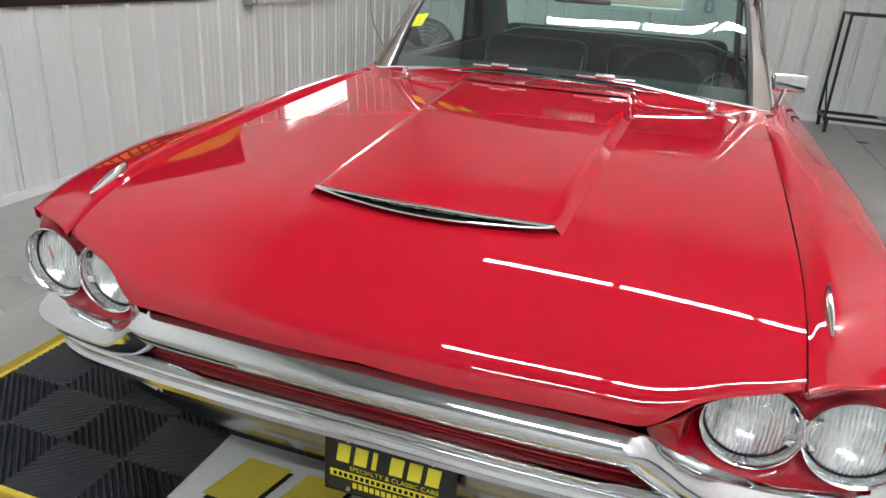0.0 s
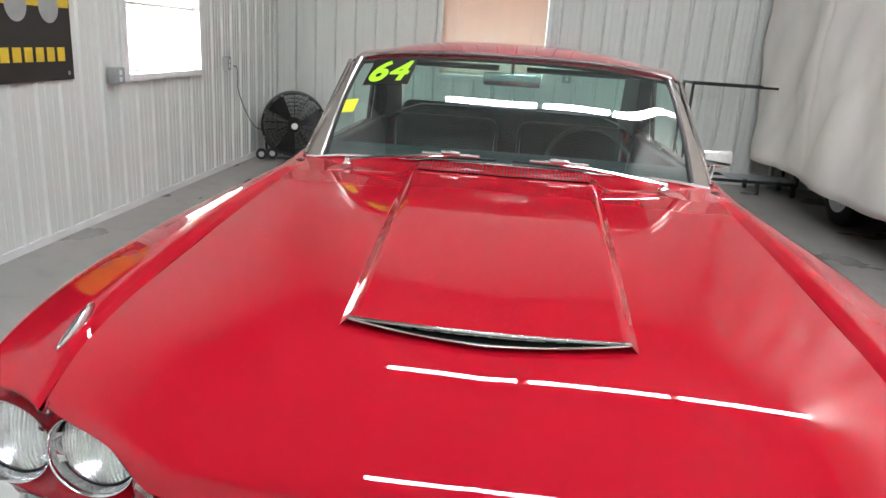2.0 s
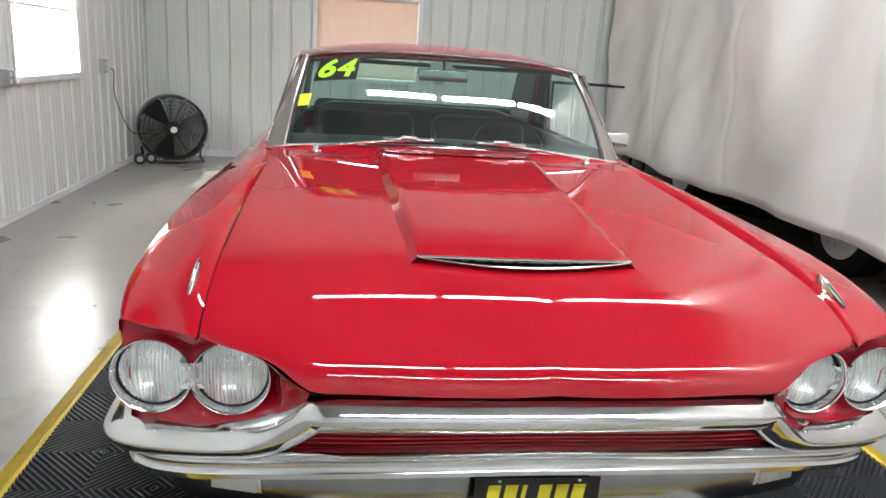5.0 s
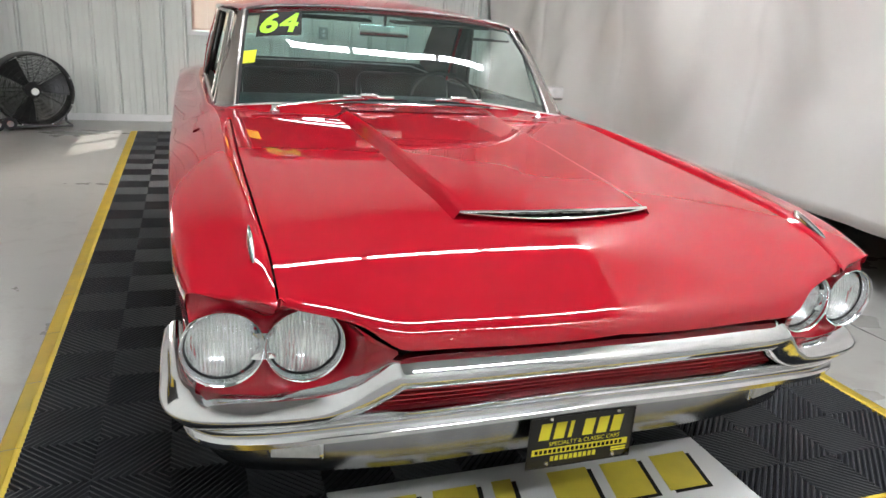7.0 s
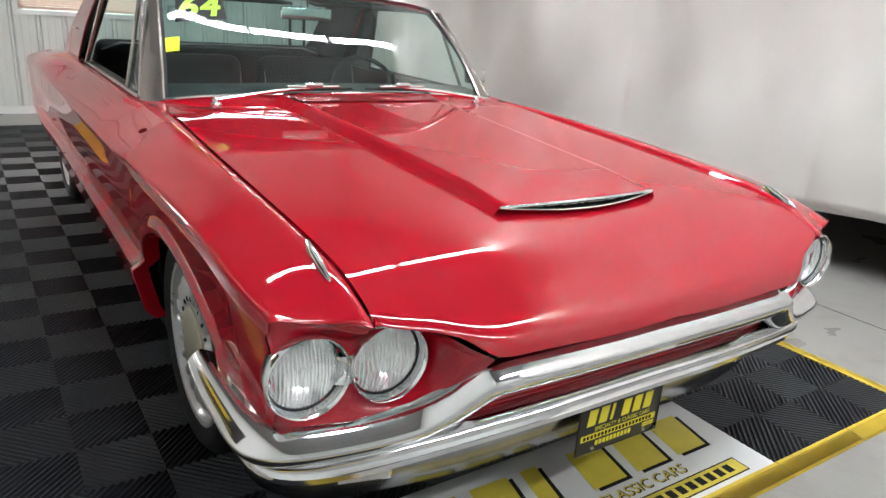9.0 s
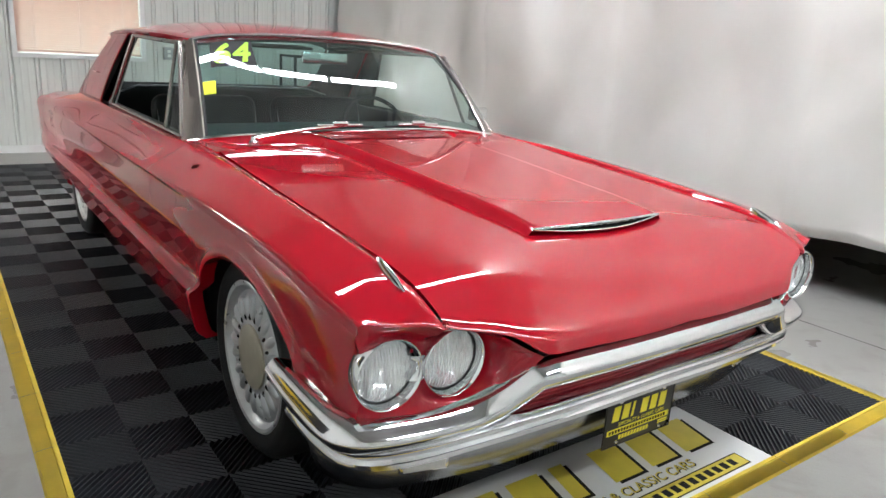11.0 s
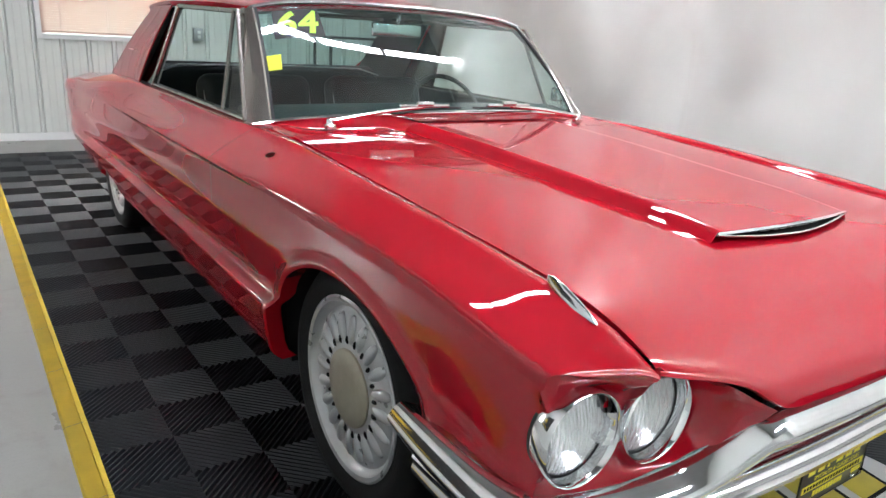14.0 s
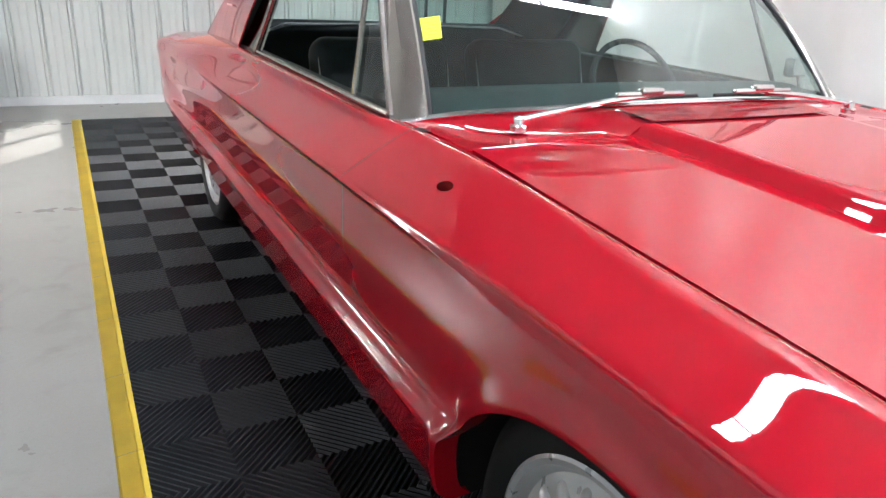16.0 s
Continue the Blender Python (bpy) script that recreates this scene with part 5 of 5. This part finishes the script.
# door mirror on the driver's side
m0 = Vector((0.790, 1.975, 0.842))
mir = part("door_mirror", lathe([(0.0, 0.028), (0.008, 0.026), (0.012, 0.014), (0.014, 0.0)], 20, "Z", m0), M_CHROME, car, "chrome door mirror on a stalk")
part("stalk", tube([m0 + Vector((0, 0, 0.005)), m0 + Vector((0.012, 0.02, 0.04)), m0 + Vector((0.022, 0.05, 0.075))], 0.008, 8), M_CHROME, mir)
bm = bmesh.new()
box(bm, -0.065, 0.065, -0.018, 0.018, -0.034, 0.034, bevel=0.012, segs=3)
moved(bm, pose(m0.x + 0.03, m0.y + 0.055, m0.z + 0.09, 0, 0, 12))
part("head", bm, M_CHROME, mir)
bm = bmesh.new()
box(bm, -0.058, 0.058, 0.0185, 0.0195, -0.028, 0.028)
moved(bm, pose(m0.x + 0.03, m0.y + 0.055, m0.z + 0.09, 0, 0, 12))
part("mirror_glass", bm, mat("mirror", (0.8, 0.8, 0.8), 0.02, metal=1.0, vary=0.02, rvary=0.01), mir)

# hole left by a missing aerial: a disc with the recess's shade in its colour
bm = lathe([(0.0, 0.015), (0.001, 0.0135), (0.0015, 0.0)], 20, "Z")
moved(bm, Matrix.Translation(P(-0.866, 1.405, fender_z(0.866, 1.405) + 0.0005)) @ Matrix.Rotation(math.atan2(fender_z(0.876, 1.405) - fender_z(0.856, 1.405), 0.02), 4, "Y") @ Matrix.Diagonal((0.9, 1.5, 1, 1)))
part("aerial_hole", bm, mat("dark_red_hole_shade", (0.05, 0.003, 0.003), 0.9, spec=0.0), car, "dark red disc painted as the shaded hole of an aerial")

# number on the windshield
def on_glass(bm, s0, t0, ds, dt, out):
    for v in bm.verts:
        v.co = ws_point(s0 + v.co.x * ds, t0 + v.co.y * dt, out + v.co.z)
    return bm


def panel_bm(n=8):
    bm = bmesh.new()
    vs = [[bm.verts.new((i / n, j / n, 0)) for i in range(n + 1)] for j in range(n + 1)]
    for j in range(n):
        for i in range(n):
            bm.faces.new((vs[j][i], vs[j][i + 1], vs[j + 1][i + 1], vs[j + 1][i]))
    return bm


part("number_backing", on_glass(panel_bm(), -0.875, 0.650, 0.275, 0.285, 0.0020), M_DECALBLK, wind, "black backing of the number")
bm = text_mesh("64", 1.0, 0.0, 0.22, 1.12)
bmesh.ops.remove_doubles(bm, verts=bm.verts, dist=1e-5)
# embolden: push the outlines outwards
push = {}
for e in bm.edges:
    if e.is_boundary:
        d = e.verts[1].co - e.verts[0].co
        n = Vector((d.y, -d.x, 0)).normalized()
        mid = (e.verts[0].co + e.verts[1].co) / 2
        if n.dot(mid - e.link_faces[0].calc_center_median()) < 0:
            n = -n
        for v in e.verts:
            push[v] = push.get(v, Vector()) + n
for v, n in push.items():
    v.co += n.normalized() * 0.036
bmesh.ops.triangulate(bm, faces=bm.faces)
xs = [v.co.x for v in bm.verts]
ys = [v.co.y for v in bm.verts]
for v in bm.verts:
    v.co.x = (v.co.x - min(xs)) / (max(xs) - min(xs))
    v.co.y = (v.co.y - min(ys)) / (max(ys) - min(ys))
part("number", on_glass(bm, -0.858, 0.680, 0.240, 0.235, 0.0034), M_LIME, wind, "fluorescent yellow number", smooth=False)
part("tag", on_glass(panel_bm(4), -0.928, 0.385, 0.075, 0.125, 0.0025), mat("yellow_paper_tag", (0.75, 0.80, 0.03), 0.6), wind, "yellow paper tag on the glass", smooth=False)
for k in range(6):
    part("tag_bar", on_glass(panel_bm(2), -0.920, 0.400 + 0.017 * k, 0.05, 0.005, 0.0032), M_SIGNYEL, wind, smooth=False)

# plate under the bumper
PX0, PX1, PZ0, PZ1, PY = -0.154, 0.146, 0.186, 0.331, 0.122
plate = part("plate", B(PX0, PX1, PY, PY + 0.004, PZ0, PZ1, bevel=0.0015), M_PLATE, car, "black dealer plate with yellow print")
part("plate_rim", tube([(PX0, PY, PZ0), (PX1, PY, PZ0), (PX1, PY, PZ1), (PX0, PY, PZ1)], 0.0022, 6, closed=True), M_PLATE, plate)
w = PX1 - PX0
for k in range(6):
    xa = PX0 + 0.026 + k * 0.041
    wide = 0.030 if k != 2 else 0.011
    bm = bmesh.new()
    vs = [bm.verts.new(p) for p in ((xa, PY - 0.001, 0.266), (xa + wide, PY - 0.001, 0.266), (xa + wide + 0.006, PY - 0.001, 0.313), (xa + 0.006, PY - 0.001, 0.313))]
    bm.faces.new(vs)
    part("name_block", bm, M_PLATEYEL, plate, smooth=False)
bm = moved(text_mesh("SPECIALTY & CLASSIC CARS", 0.0165, 0.0002), pose((PX0 + PX1) / 2 + 0.01, PY - 0.001, 0.2475, 90))
part("lettering", bm, M_PLATEYEL, plate, smooth=False)
part("address_band", B(PX0 + 0.012, PX1 - 0.012, PY - 0.0012, PY - 0.0004, 0.2235, 0.2415), M_PLATEYEL, plate, smooth=False)
for k in range(20):
    part("address_bar", B(PX0 + 0.020 + k * 0.0128, PX0 + 0.028 + k * 0.0128, PY - 0.0020, PY - 0.0014, 0.2275, 0.2375), M_SIGNBLK, plate, smooth=False)
for k in range(10):
    part("phone_bar", B(PX0 + 0.066 + k * 0.0135, PX0 + 0.0755 + k * 0.0135, PY - 0.0012, PY - 0.0004, 0.2025, 0.2165), M_PLATEYEL, plate, smooth=False)
for k in range(2):
    part("town_bar", B(PX1 - 0.058, PX1 - 0.014, PY - 0.0012, PY - 0.0004, 0.2065 + 0.007 * k, 0.2110 + 0.007 * k), M_PLATEYEL, plate, smooth=False)
for x, z in ((PX0 + 0.056, 0.326), (PX1 - 0.052, 0.326), (PX0 + 0.056, 0.198), (PX1 - 0.052, 0.198)):
    part("bolt", lathe([(-0.007, 0.0), (-0.006, 0.004), (-0.002, 0.0065), (0.0, 0.0065)], 14, "Y", (x, PY, z)), M_CHROME, plate)
part("plate_bracket", B(PX0 + 0.03, PX1 - 0.03, PY + 0.004, PY + 0.06, 0.30, 0.33), M_BLACK, plate, smooth=False)

# parking lamps in the lower pan
M_PARK = mat("frosted_lamp_glass", (0.62, 0.62, 0.60), 0.2, vary=0.1, scale=60)
for sgn in (-1, 1):
    bm = bmesh.new()
    box(bm, -0.066, 0.066, -0.012, 0.030, -0.026, 0.026, bevel=0.006)
    moved(bm, pose(CX + sgn * 0.682, 0.223, 0.272, 0, 0, sgn * 15))
    lam = part("parking_lamp", bm, M_CHROME, car, "rectangular lamp with a chrome rim")
    bm = bmesh.new()
    box(bm, -0.056, 0.056, -0.0165, -0.0125, -0.018, 0.018, bevel=0.0018)
    moved(bm, pose(CX + sgn * 0.682, 0.223, 0.272, 0, 0, sgn * 15))
    part("lens", bm, M_PARK, lam, "frosted clear lens")

# bolts at the pillar foot
for sgn in (-1, 1):
    for k in range(2):
        p = ws_point(sgn * 1.0, 0.05 + 0.05 * k) + Vector((sgn * 0.006, 0.03, 0.004))
        part("pillar_screw", lathe([(0, 0.004), (0.002, 0.003), (0.0025, 0)], 10, "Z", p), M_CHROME, car)

# ---- inside the car ----
def soft_box(name, u0, u1, y0, y1, z0, z1, material, bevel=0.05, tilt=0.0, label="", parent=car):
    bm = bmesh.new()
    box(bm, -(u1 - u0) / 2, (u1 - u0) / 2, -(y1 - y0) / 2, (y1 - y0) / 2, -(z1 - z0) / 2, (z1 - z0) / 2, bevel=bevel, segs=4)
    moved(bm, pose(CX + (u0 + u1) / 2, (y0 + y1) / 2, (z0 + z1) / 2, tilt))
    return part(name, bm, material, parent, label, sharp=60)


rows = []
for j in range(9):
    t = j / 8
    rows.append([P(s * 0.74, ws_base(s).y + 0.01 + (2.10 - ws_base(s).y) * t, 0.868 - 0.012 * s * s + 0.030 * math.sin(math.pi * t * 0.8) - 0.10 * smooth01((t - 0.75) / 0.25)) for s in np.linspace(-1, 1, 31)])
part("dashboard", grid(rows, thick=0.02), M_DASH, car, "dark teal padded dashboard")
part("dash_face", B(CX - 0.72, CX + 0.72, 2.08, 2.12, 0.62, 0.80, bevel=0.02), M_DASH, car)
part("cabin_floor", B(CX - 0.80, CX + 0.80, 1.75, 3.45, 0.34, 0.36), M_VINYL, car, smooth=False)
part("firewall", B(CX - 0.74, CX + 0.74, 1.70, 1.74, 0.36, 0.79), M_DARK, car, smooth=False)
for sgn in (-1, 1):
    a, b = sorted((sgn * 0.05, sgn * 0.62))
    st = soft_box("front_seat", a, b, 2.42, 2.95, 0.46, 0.62, M_VINYL, 0.06, label="black vinyl bucket seat with pale piping")
    soft_box("backrest", a, b, 2.88, 3.02, 0.52, 0.935, M_VINYL, 0.065, -14, parent=st)
    c = CX + (a + b) / 2
    hw = (b - a) / 2 - 0.02
    part("piping", tube([(c - hw, 2.875, 0.66), (c - hw, 2.935, 0.86), (c - hw + 0.05, 2.950, 0.912), (c, 2.953, 0.922), (c + hw - 0.05, 2.950, 0.912), (c + hw, 2.935, 0.86), (c + hw, 2.875, 0.66)], 0.0035, 6), M_PIPING, st)
    part("door_trim", B(*sorted((CX + sgn * 0.735, CX + sgn * 0.778)), 1.90, 3.42, 0.40, 0.863, bevel=0.01), M_VINYL, car, smooth=False)
rs = soft_box("rear_seat", -0.66, 0.66, 3.22, 3.62, 0.44, 0.62, M_VINYL, 0.06, label="black vinyl wrap-round rear seat")
soft_box("backrest", -0.68, 0.68, 3.52, 3.68, 0.56, 0.95, M_VINYL, 0.06, -14, parent=rs)
part("piping", tube([P(-0.66, 3.50, 0.90), P(-0.55, 3.555, 0.935), P(0, 3.575, 0.94), P(0.55, 3.555, 0.935), P(0.66, 3.50, 0.90)], 0.005, 6), M_PIPING, rs)
part("parcel_shelf", B(CX - 0.72, CX + 0.72, 3.58, 4.0, 0.84, 0.865), M_VINYL, car, smooth=False)
part("headliner", grid([[roof_point(s * 0.985, y) + Vector((0, 0, -0.034)) for s in np.linspace(-1, 1, 25)] for y in np.linspace(2.16, 3.42, 12)]), M_HEADLINER, car)
# sun visors
for sgn in (-1, 1):
    a, b = sorted((sgn * 0.06, sgn * 0.54))
    soft_box("sun_visor", a, b, 2.19, 2.33, 1.214, 1.226, M_HEADLINER, 0.005, 3, "brown sun visor folded up")
# steering wheel
sw = part("steering_wheel", moved(tube([(0.19 * math.cos(t), 0.19 * math.sin(t), 0) for t in np.linspace(0, 2 * math.pi, 40, endpoint=False)], 0.011, 8, closed=True), pose(CX + 0.37, 2.30, 0.815, 60)), M_BLACK, car, "thin black steering wheel")
part("hub", moved(lathe([(-0.03, 0.0), (-0.03, 0.03), (0.02, 0.035), (0.03, 0.0)], 20, "Z"), pose(CX + 0.37, 2.30, 0.815, 60)), M_CHROME, sw)
for k in (0, 180):
    bm = cyl(bmesh.new(), (0.02, 0, 0), (0.19, 0, 0), 0.008, segs=8)
    part("spoke", moved(moved(bm, pose(0, 0, 0, 0, 0, k)), pose(CX + 0.37, 2.30, 0.815, 60)), M_CHROME, sw)
# inside mirror
im = part("inside_mirror", B(CX - 0.12, CX + 0.12, 2.175, 2.195, 1.150, 1.205, bevel=0.008), M_CHROME, car, "small inside mirror")
part("stem", cyl(bmesh.new(), (CX, 2.165, 1.25), (CX, 2.18, 1.20), 0.007, segs=8), M_CHROME, im)

# dark lining inside the rear pillars
for sgn in (-1, 1):
    rows = [[P(sgn * (0.742 - 0.072 * t), (3.37 - 0.41 * t) + (0.64 - 0.16 * t) * k, 0.845 + 0.375 * t) for k in np.linspace(0, 1, 6)] for t in np.linspace(0, 1, 8)]
    part("pillar_lining", grid(rows, thick=0.01), M_VINYL, car)


# ---- things in the hall ----
def fan():
    c = Vector((-2.32, 6.58, 0.352))
    e = empty("drum_fan", c.x, c.y, 0.0, "black portable drum fan on small wheels by the wall", "fan")
    yaw = pose(c.x, c.y, c.z, 0, 0, 18)

    def put(name, bm, m, parent=e, label="", **k):
        return part(name, moved(bm, yaw), m, parent, label, **k)
    shell = put("drum", lathe([(-0.15, 0.330), (-0.155, 0.340), (-0.14, 0.345), (0.14, 0.345), (0.155, 0.340), (0.15, 0.330), (0.0, 0.328)], 56, "Y", close=True), M_FAN, label="black steel drum")
    for r in (0.09, 0.13, 0.17, 0.21, 0.25, 0.29, 0.325):
        put("guard_ring", tube([(r * math.cos(t), -0.152 - 0.02 * (1 - r / 0.33), r * math.sin(t)) for t in np.linspace(0, 2 * math.pi, 48, endpoint=False)], 0.0022, 5, closed=True), M_FAN, shell)
    for k in range(24):
        t = 2 * math.pi * k / 24
        put("guard_wire", tube([(r * math.cos(t), -0.155 - 0.02 * (1 - r / 0.33), r * math.sin(t)) for r in (0.03, 0.18, 0.335)], 0.0022, 5), M_FAN, shell)
    # close-set rings and spokes of the rear guard
    for k in range(21):
        r = 0.05 + 0.014 * k
        put("back_ring", tube([(r * math.cos(t), 0.138, r * math.sin(t)) for t in np.linspace(0, 2 * math.pi, 36, endpoint=False)], 0.0038, 5, closed=True), M_FAN, shell)
    for k in range(12):
        t = 2 * math.pi * k / 12
        put("back_wire", tube([(r * math.cos(t), 0.144, r * math.sin(t)) for r in (0.0, 0.20, 0.335)], 0.0035, 5), M_FAN, shell)
    put("hub_disc", lathe([(-0.185, 0.0), (-0.186, 0.030), (-0.178, 0.034)], 24, "Y"), M_WHITE, label="round white hub badge")
    for k in range(3):
        t = math.radians(10 + 120 * k)
        rows = []
        for r in (0.05, 0.12, 0.2, 0.28, 0.315):
            a = [-0.33, -0.1, 0.15, 0.38]
            rows.append([(r * math.cos(t + x), -0.03 + 0.09 * x, r * math.sin(t + x)) for x in a])
        put("blade", grid(rows, thick=0.003), M_FAN)
    put("motor", lathe([(-0.06, 0.0), (-0.06, 0.075), (0.08, 0.07), (0.10, 0.0)], 24, "Y"), M_FAN)
    for k in range(8):
        t = 2 * math.pi * k / 8 + 0.39
        put("bolt", lathe([(-0.164, 0.0), (-0.163, 0.007), (-0.156, 0.008)], 10, "Y", (0.332 * math.cos(t), 0, 0.332 * math.sin(t))), M_WHITE)
    # tubular stand and two wheels
    for sx in (-1, 1):
        put("stand_tube", tube([(sx * 0.29, -0.17, -0.325), (sx * 0.29, 0.12, -0.325), (sx * 0.30, 0.16, -0.22)], 0.012, 8), M_FAN)
        put("wheel", lathe([(-0.018, 0.0), (-0.018, 0.022), (-0.016, 0.058), (0.016, 0.058), (0.018, 0.022), (0.018, 0.0)], 28, "Y", (-0.285 + 0.055 * sx, -0.185 + 0.03 * sx, -0.294)), M_BLACK, label="small black wheel")
        put("wheel_hub", lathe([(-0.022, 0.0), (-0.022, 0.030), (0.022, 0.030), (0.022, 0.0)], 20, "Y", (-0.285 + 0.055 * sx, -0.185 + 0.03 * sx, -0.294)), M_CHROME)
    put("cross_tube", cyl(bmesh.new(), (-0.30, -0.16, -0.326), (0.30, -0.16, -0.326), 0.012, segs=8), M_FAN)
    return e


fan()


def wall_box(name, m, w, h, d, label, category, sockets=0):
    """A small box on a wall; m brings its back to the wall, its face looking along -y."""
    bm = bmesh.new()
    box(bm, -w / 2, w / 2, -d, 0, -h / 2, h / 2, bevel=0.006)
    moved(bm, m)
    e = link_mesh(name, bm, M_GREYBOX)
    tagged(e, label, category)
    bm = bmesh.new()
    box(bm, -w / 2 + 0.008, w / 2 - 0.008, -d - 0.004, -d - 0.0005, -h / 2 + 0.008, h / 2 - 0.008, bevel=0.0012)
    part("cover", moved(bm, m), M_GREYBOX, e)
    for k in range(sockets):
        bm = bmesh.new()
        z = (k - (sockets - 1) / 2) * 0.045
        box(bm, -0.016, 0.016, -d - 0.007, -d - 0.0042, z - 0.015, z + 0.015, bevel=0.001)
        part("socket", moved(bm, m), M_WHITE, e)
    return e


wall_box("junction_box", pose(XL + 0.016, 3.775, 0.95, 0, 0, 90), 0.125, 0.11, 0.06, "grey electrical box on the steel wall", "electrical box", 2)
wall_box("wall_socket", pose(XL + 0.016, 5.70, 0.985, 0, 0, 90), 0.085, 0.125, 0.05, "grey wall socket with a plugged-in cord", "socket", 2)
wall_box("wall_socket", pose(0.555, YB - 0.016, 1.02, 0, 0, 0), 0.10, 0.13, 0.05, "grey wall socket on the end wall", "socket", 2)
pts = catmull([(XL + 0.09, 5.74, 0.965), (XL + 0.10, 5.80, 0.93), (XL + 0.05, 5.95, 0.72), (XL + 0.05, 6.20, 0.45), (XL + 0.07, 6.42, 0.30), (XL + 0.20, 6.60, 0.28)], 6)
tagged(link_mesh("power_cord", tube(pts, 0.005, 6), M_BLACK), "black power cord from the socket to the fan", "cord")

# banner on the side wall
banner = empty("banner", XL + 0.02, 2.3, 1.6, "black vinyl banner with yellow print on the wall", "banner")
part("sheet", B(XL + 0.019, XL + 0.024, 1.05, 3.34, 0.945, 2.15), M_BANNER, banner, smooth=False)
for k in range(16):
    y = 1.72 + k * 0.098
    part("letter_bar", B(XL + 0.0255, XL + 0.0262, y, y + 0.07, 1.055, 1.135), M_BANNERYEL, banner, smooth=False)
# yellow vehicle picture, as plain shapes
part("picture_body", B(XL + 0.0255, XL + 0.0262, 2.45, 3.33, 1.36, 1.75, bevel=0.0), M_BANNERYEL, banner, smooth=False)
for y in (2.86, 3.14):
    bm = lathe([(0.0, 0.09), (0.001, 0.088), (0.0012, 0.0)], 28, "X", (XL + 0.027, y, 1.36))
    part("picture_wheel", bm, M_GREYBOX, banner, smooth=False)
for y in (1.1, 2.2, 3.29):
    part("grommet", lathe([(0, 0.012), (0.002, 0.012), (0.002, 0.006), (0, 0.006)], 16, "X", (XL + 0.0245, y, 0.985), close=True), M_CHROME, banner)

# rolling rack at the end wall
rack = empty("rolling_rack", 2.2, 6.75, 0, "black steel rolling rack on casters behind the curtain's end", "rack")
x0, x1, y0, y1, h = 1.77, 2.95, 6.55, 6.95, 1.08
for y in (y0, y1):
    part("post", B(x0 - 0.012, x0 + 0.012, y - 0.012, y + 0.012, 0.10, h), M_STEELBLK, rack)
    part("post", B(x1 - 0.012, x1 + 0.012, y - 0.012, y + 0.012, 0.10, h), M_STEELBLK, rack)
    part("top_rail", B(x0, x1, y - 0.011, y + 0.011, h - 0.024, h - 0.002), M_STEELBLK, rack)
    part("base_rail", B(x0, x1, y - 0.015, y + 0.015, 0.11, 0.14), M_STEELBLK, rack)
for x in (x0, x1):
    part("end_rail", B(x - 0.011, x + 0.011, y0, y1, 0.112, 0.138), M_STEELBLK, rack)
    part("end_rail", B(x - 0.0105, x + 0.0105, y0, y1, h - 0.022, h - 0.004), M_STEELBLK, rack)
    part("brace", cyl(bmesh.new(), (x, y0, 0.14), (x, y1, 0.45), 0.008, segs=8), M_STEELBLK, rack)
for k in range(6):
    y = y0 + 0.06 + k * 0.056
    part("shelf_bar", cyl(bmesh.new(), (x0 + 0.5, y, 0.145), (x1, y, 0.145), 0.006, segs=6), M_GREYBOX, rack)
for x in (x0 + 0.02, x0 + 0.80, x1 - 0.02):
    for y in (y0, y1):
        c = part("caster", lathe([(-0.012, 0.0), (-0.012, 0.040), (0.012, 0.040), (0.012, 0.0)], 20, "X", (x, y, 0.030)), M_BLACK, rack)
        part("fork", B(x - 0.018, x + 0.018, y - 0.012, y + 0.03, 0.06, 0.11), M_STEELBLK, c)

# the vehicle parked behind the curtain: only its wheel and dark underside show
veh = empty("parked_vehicle", 3.9, 4.2, 0, "dark parked vehicle behind the curtain, its wheel showing below", "car")
M_VEH = mat("dark_vehicle_paint", (0.02, 0.02, 0.022), 0.3, coat=0.5)
rows = []
for y, zt, in_ in ((2.3, 0.62, 0.10), (2.36, 0.74, 0.03), (3.2, 0.86, 0.0), (3.9, 1.34, 0.0), (5.2, 1.38, 0.0), (5.9, 0.92, 0.0), (6.2, 0.86, 0.02), (6.28, 0.66, 0.10)):
    rows.append([(2.98 + in_ + a, y, z) for a, z in ((0.05, 0.24), (0.0, 0.30), (0.0, 0.55), (0.03, 0.72), (0.20, zt), (0.85, zt + 0.03), (1.50, zt), (1.67, 0.72), (1.70, 0.55), (1.70, 0.30), (1.65, 0.24))])
bm = grid(rows, closed=True)
bmesh.ops.holes_fill(bm, edges=[e for e in bm.edges if e.is_boundary], sides=0)
bmesh.ops.recalc_face_normals(bm, faces=bm.faces)
part("body", bm, M_VEH, veh)
for y in (3.0, 5.42):
    for x, o in ((2.97, -1), (4.69, 1)):
        t = part("tyre", lathe([(-0.10, 0.20), (-0.105, 0.26), (-0.09, 0.31), (-0.05, 0.322), (0.05, 0.322), (0.09, 0.31), (0.105, 0.26), (0.10, 0.20)], 48, "X", (x, y, 0.310), close=True), M_TYRE, veh)
        part("rim", lathe([(o * 0.06, 0.0), (o * 0.085, 0.05), (o * 0.07, 0.10), (o * 0.09, 0.17), (o * 0.106, 0.20), (o * 0.108, 0.205), (o * 0.08, 0.208)], 40, "X", (x, y, 0.310)), M_WHEEL, t, "silver wheel")

# saw-cut joints in the slab
for k, b in enumerate(((-2.7, 7.4, -0.620, -0.615), (2.05, 2.055, -5.4, 7.1))):
    j = link_mesh("floor_joint", B(*b, -0.0125, -0.0112), M_DARK, smooth=False)
    tagged(j, "narrow dark joint sawn in the concrete floor", "joint", kind="structure")
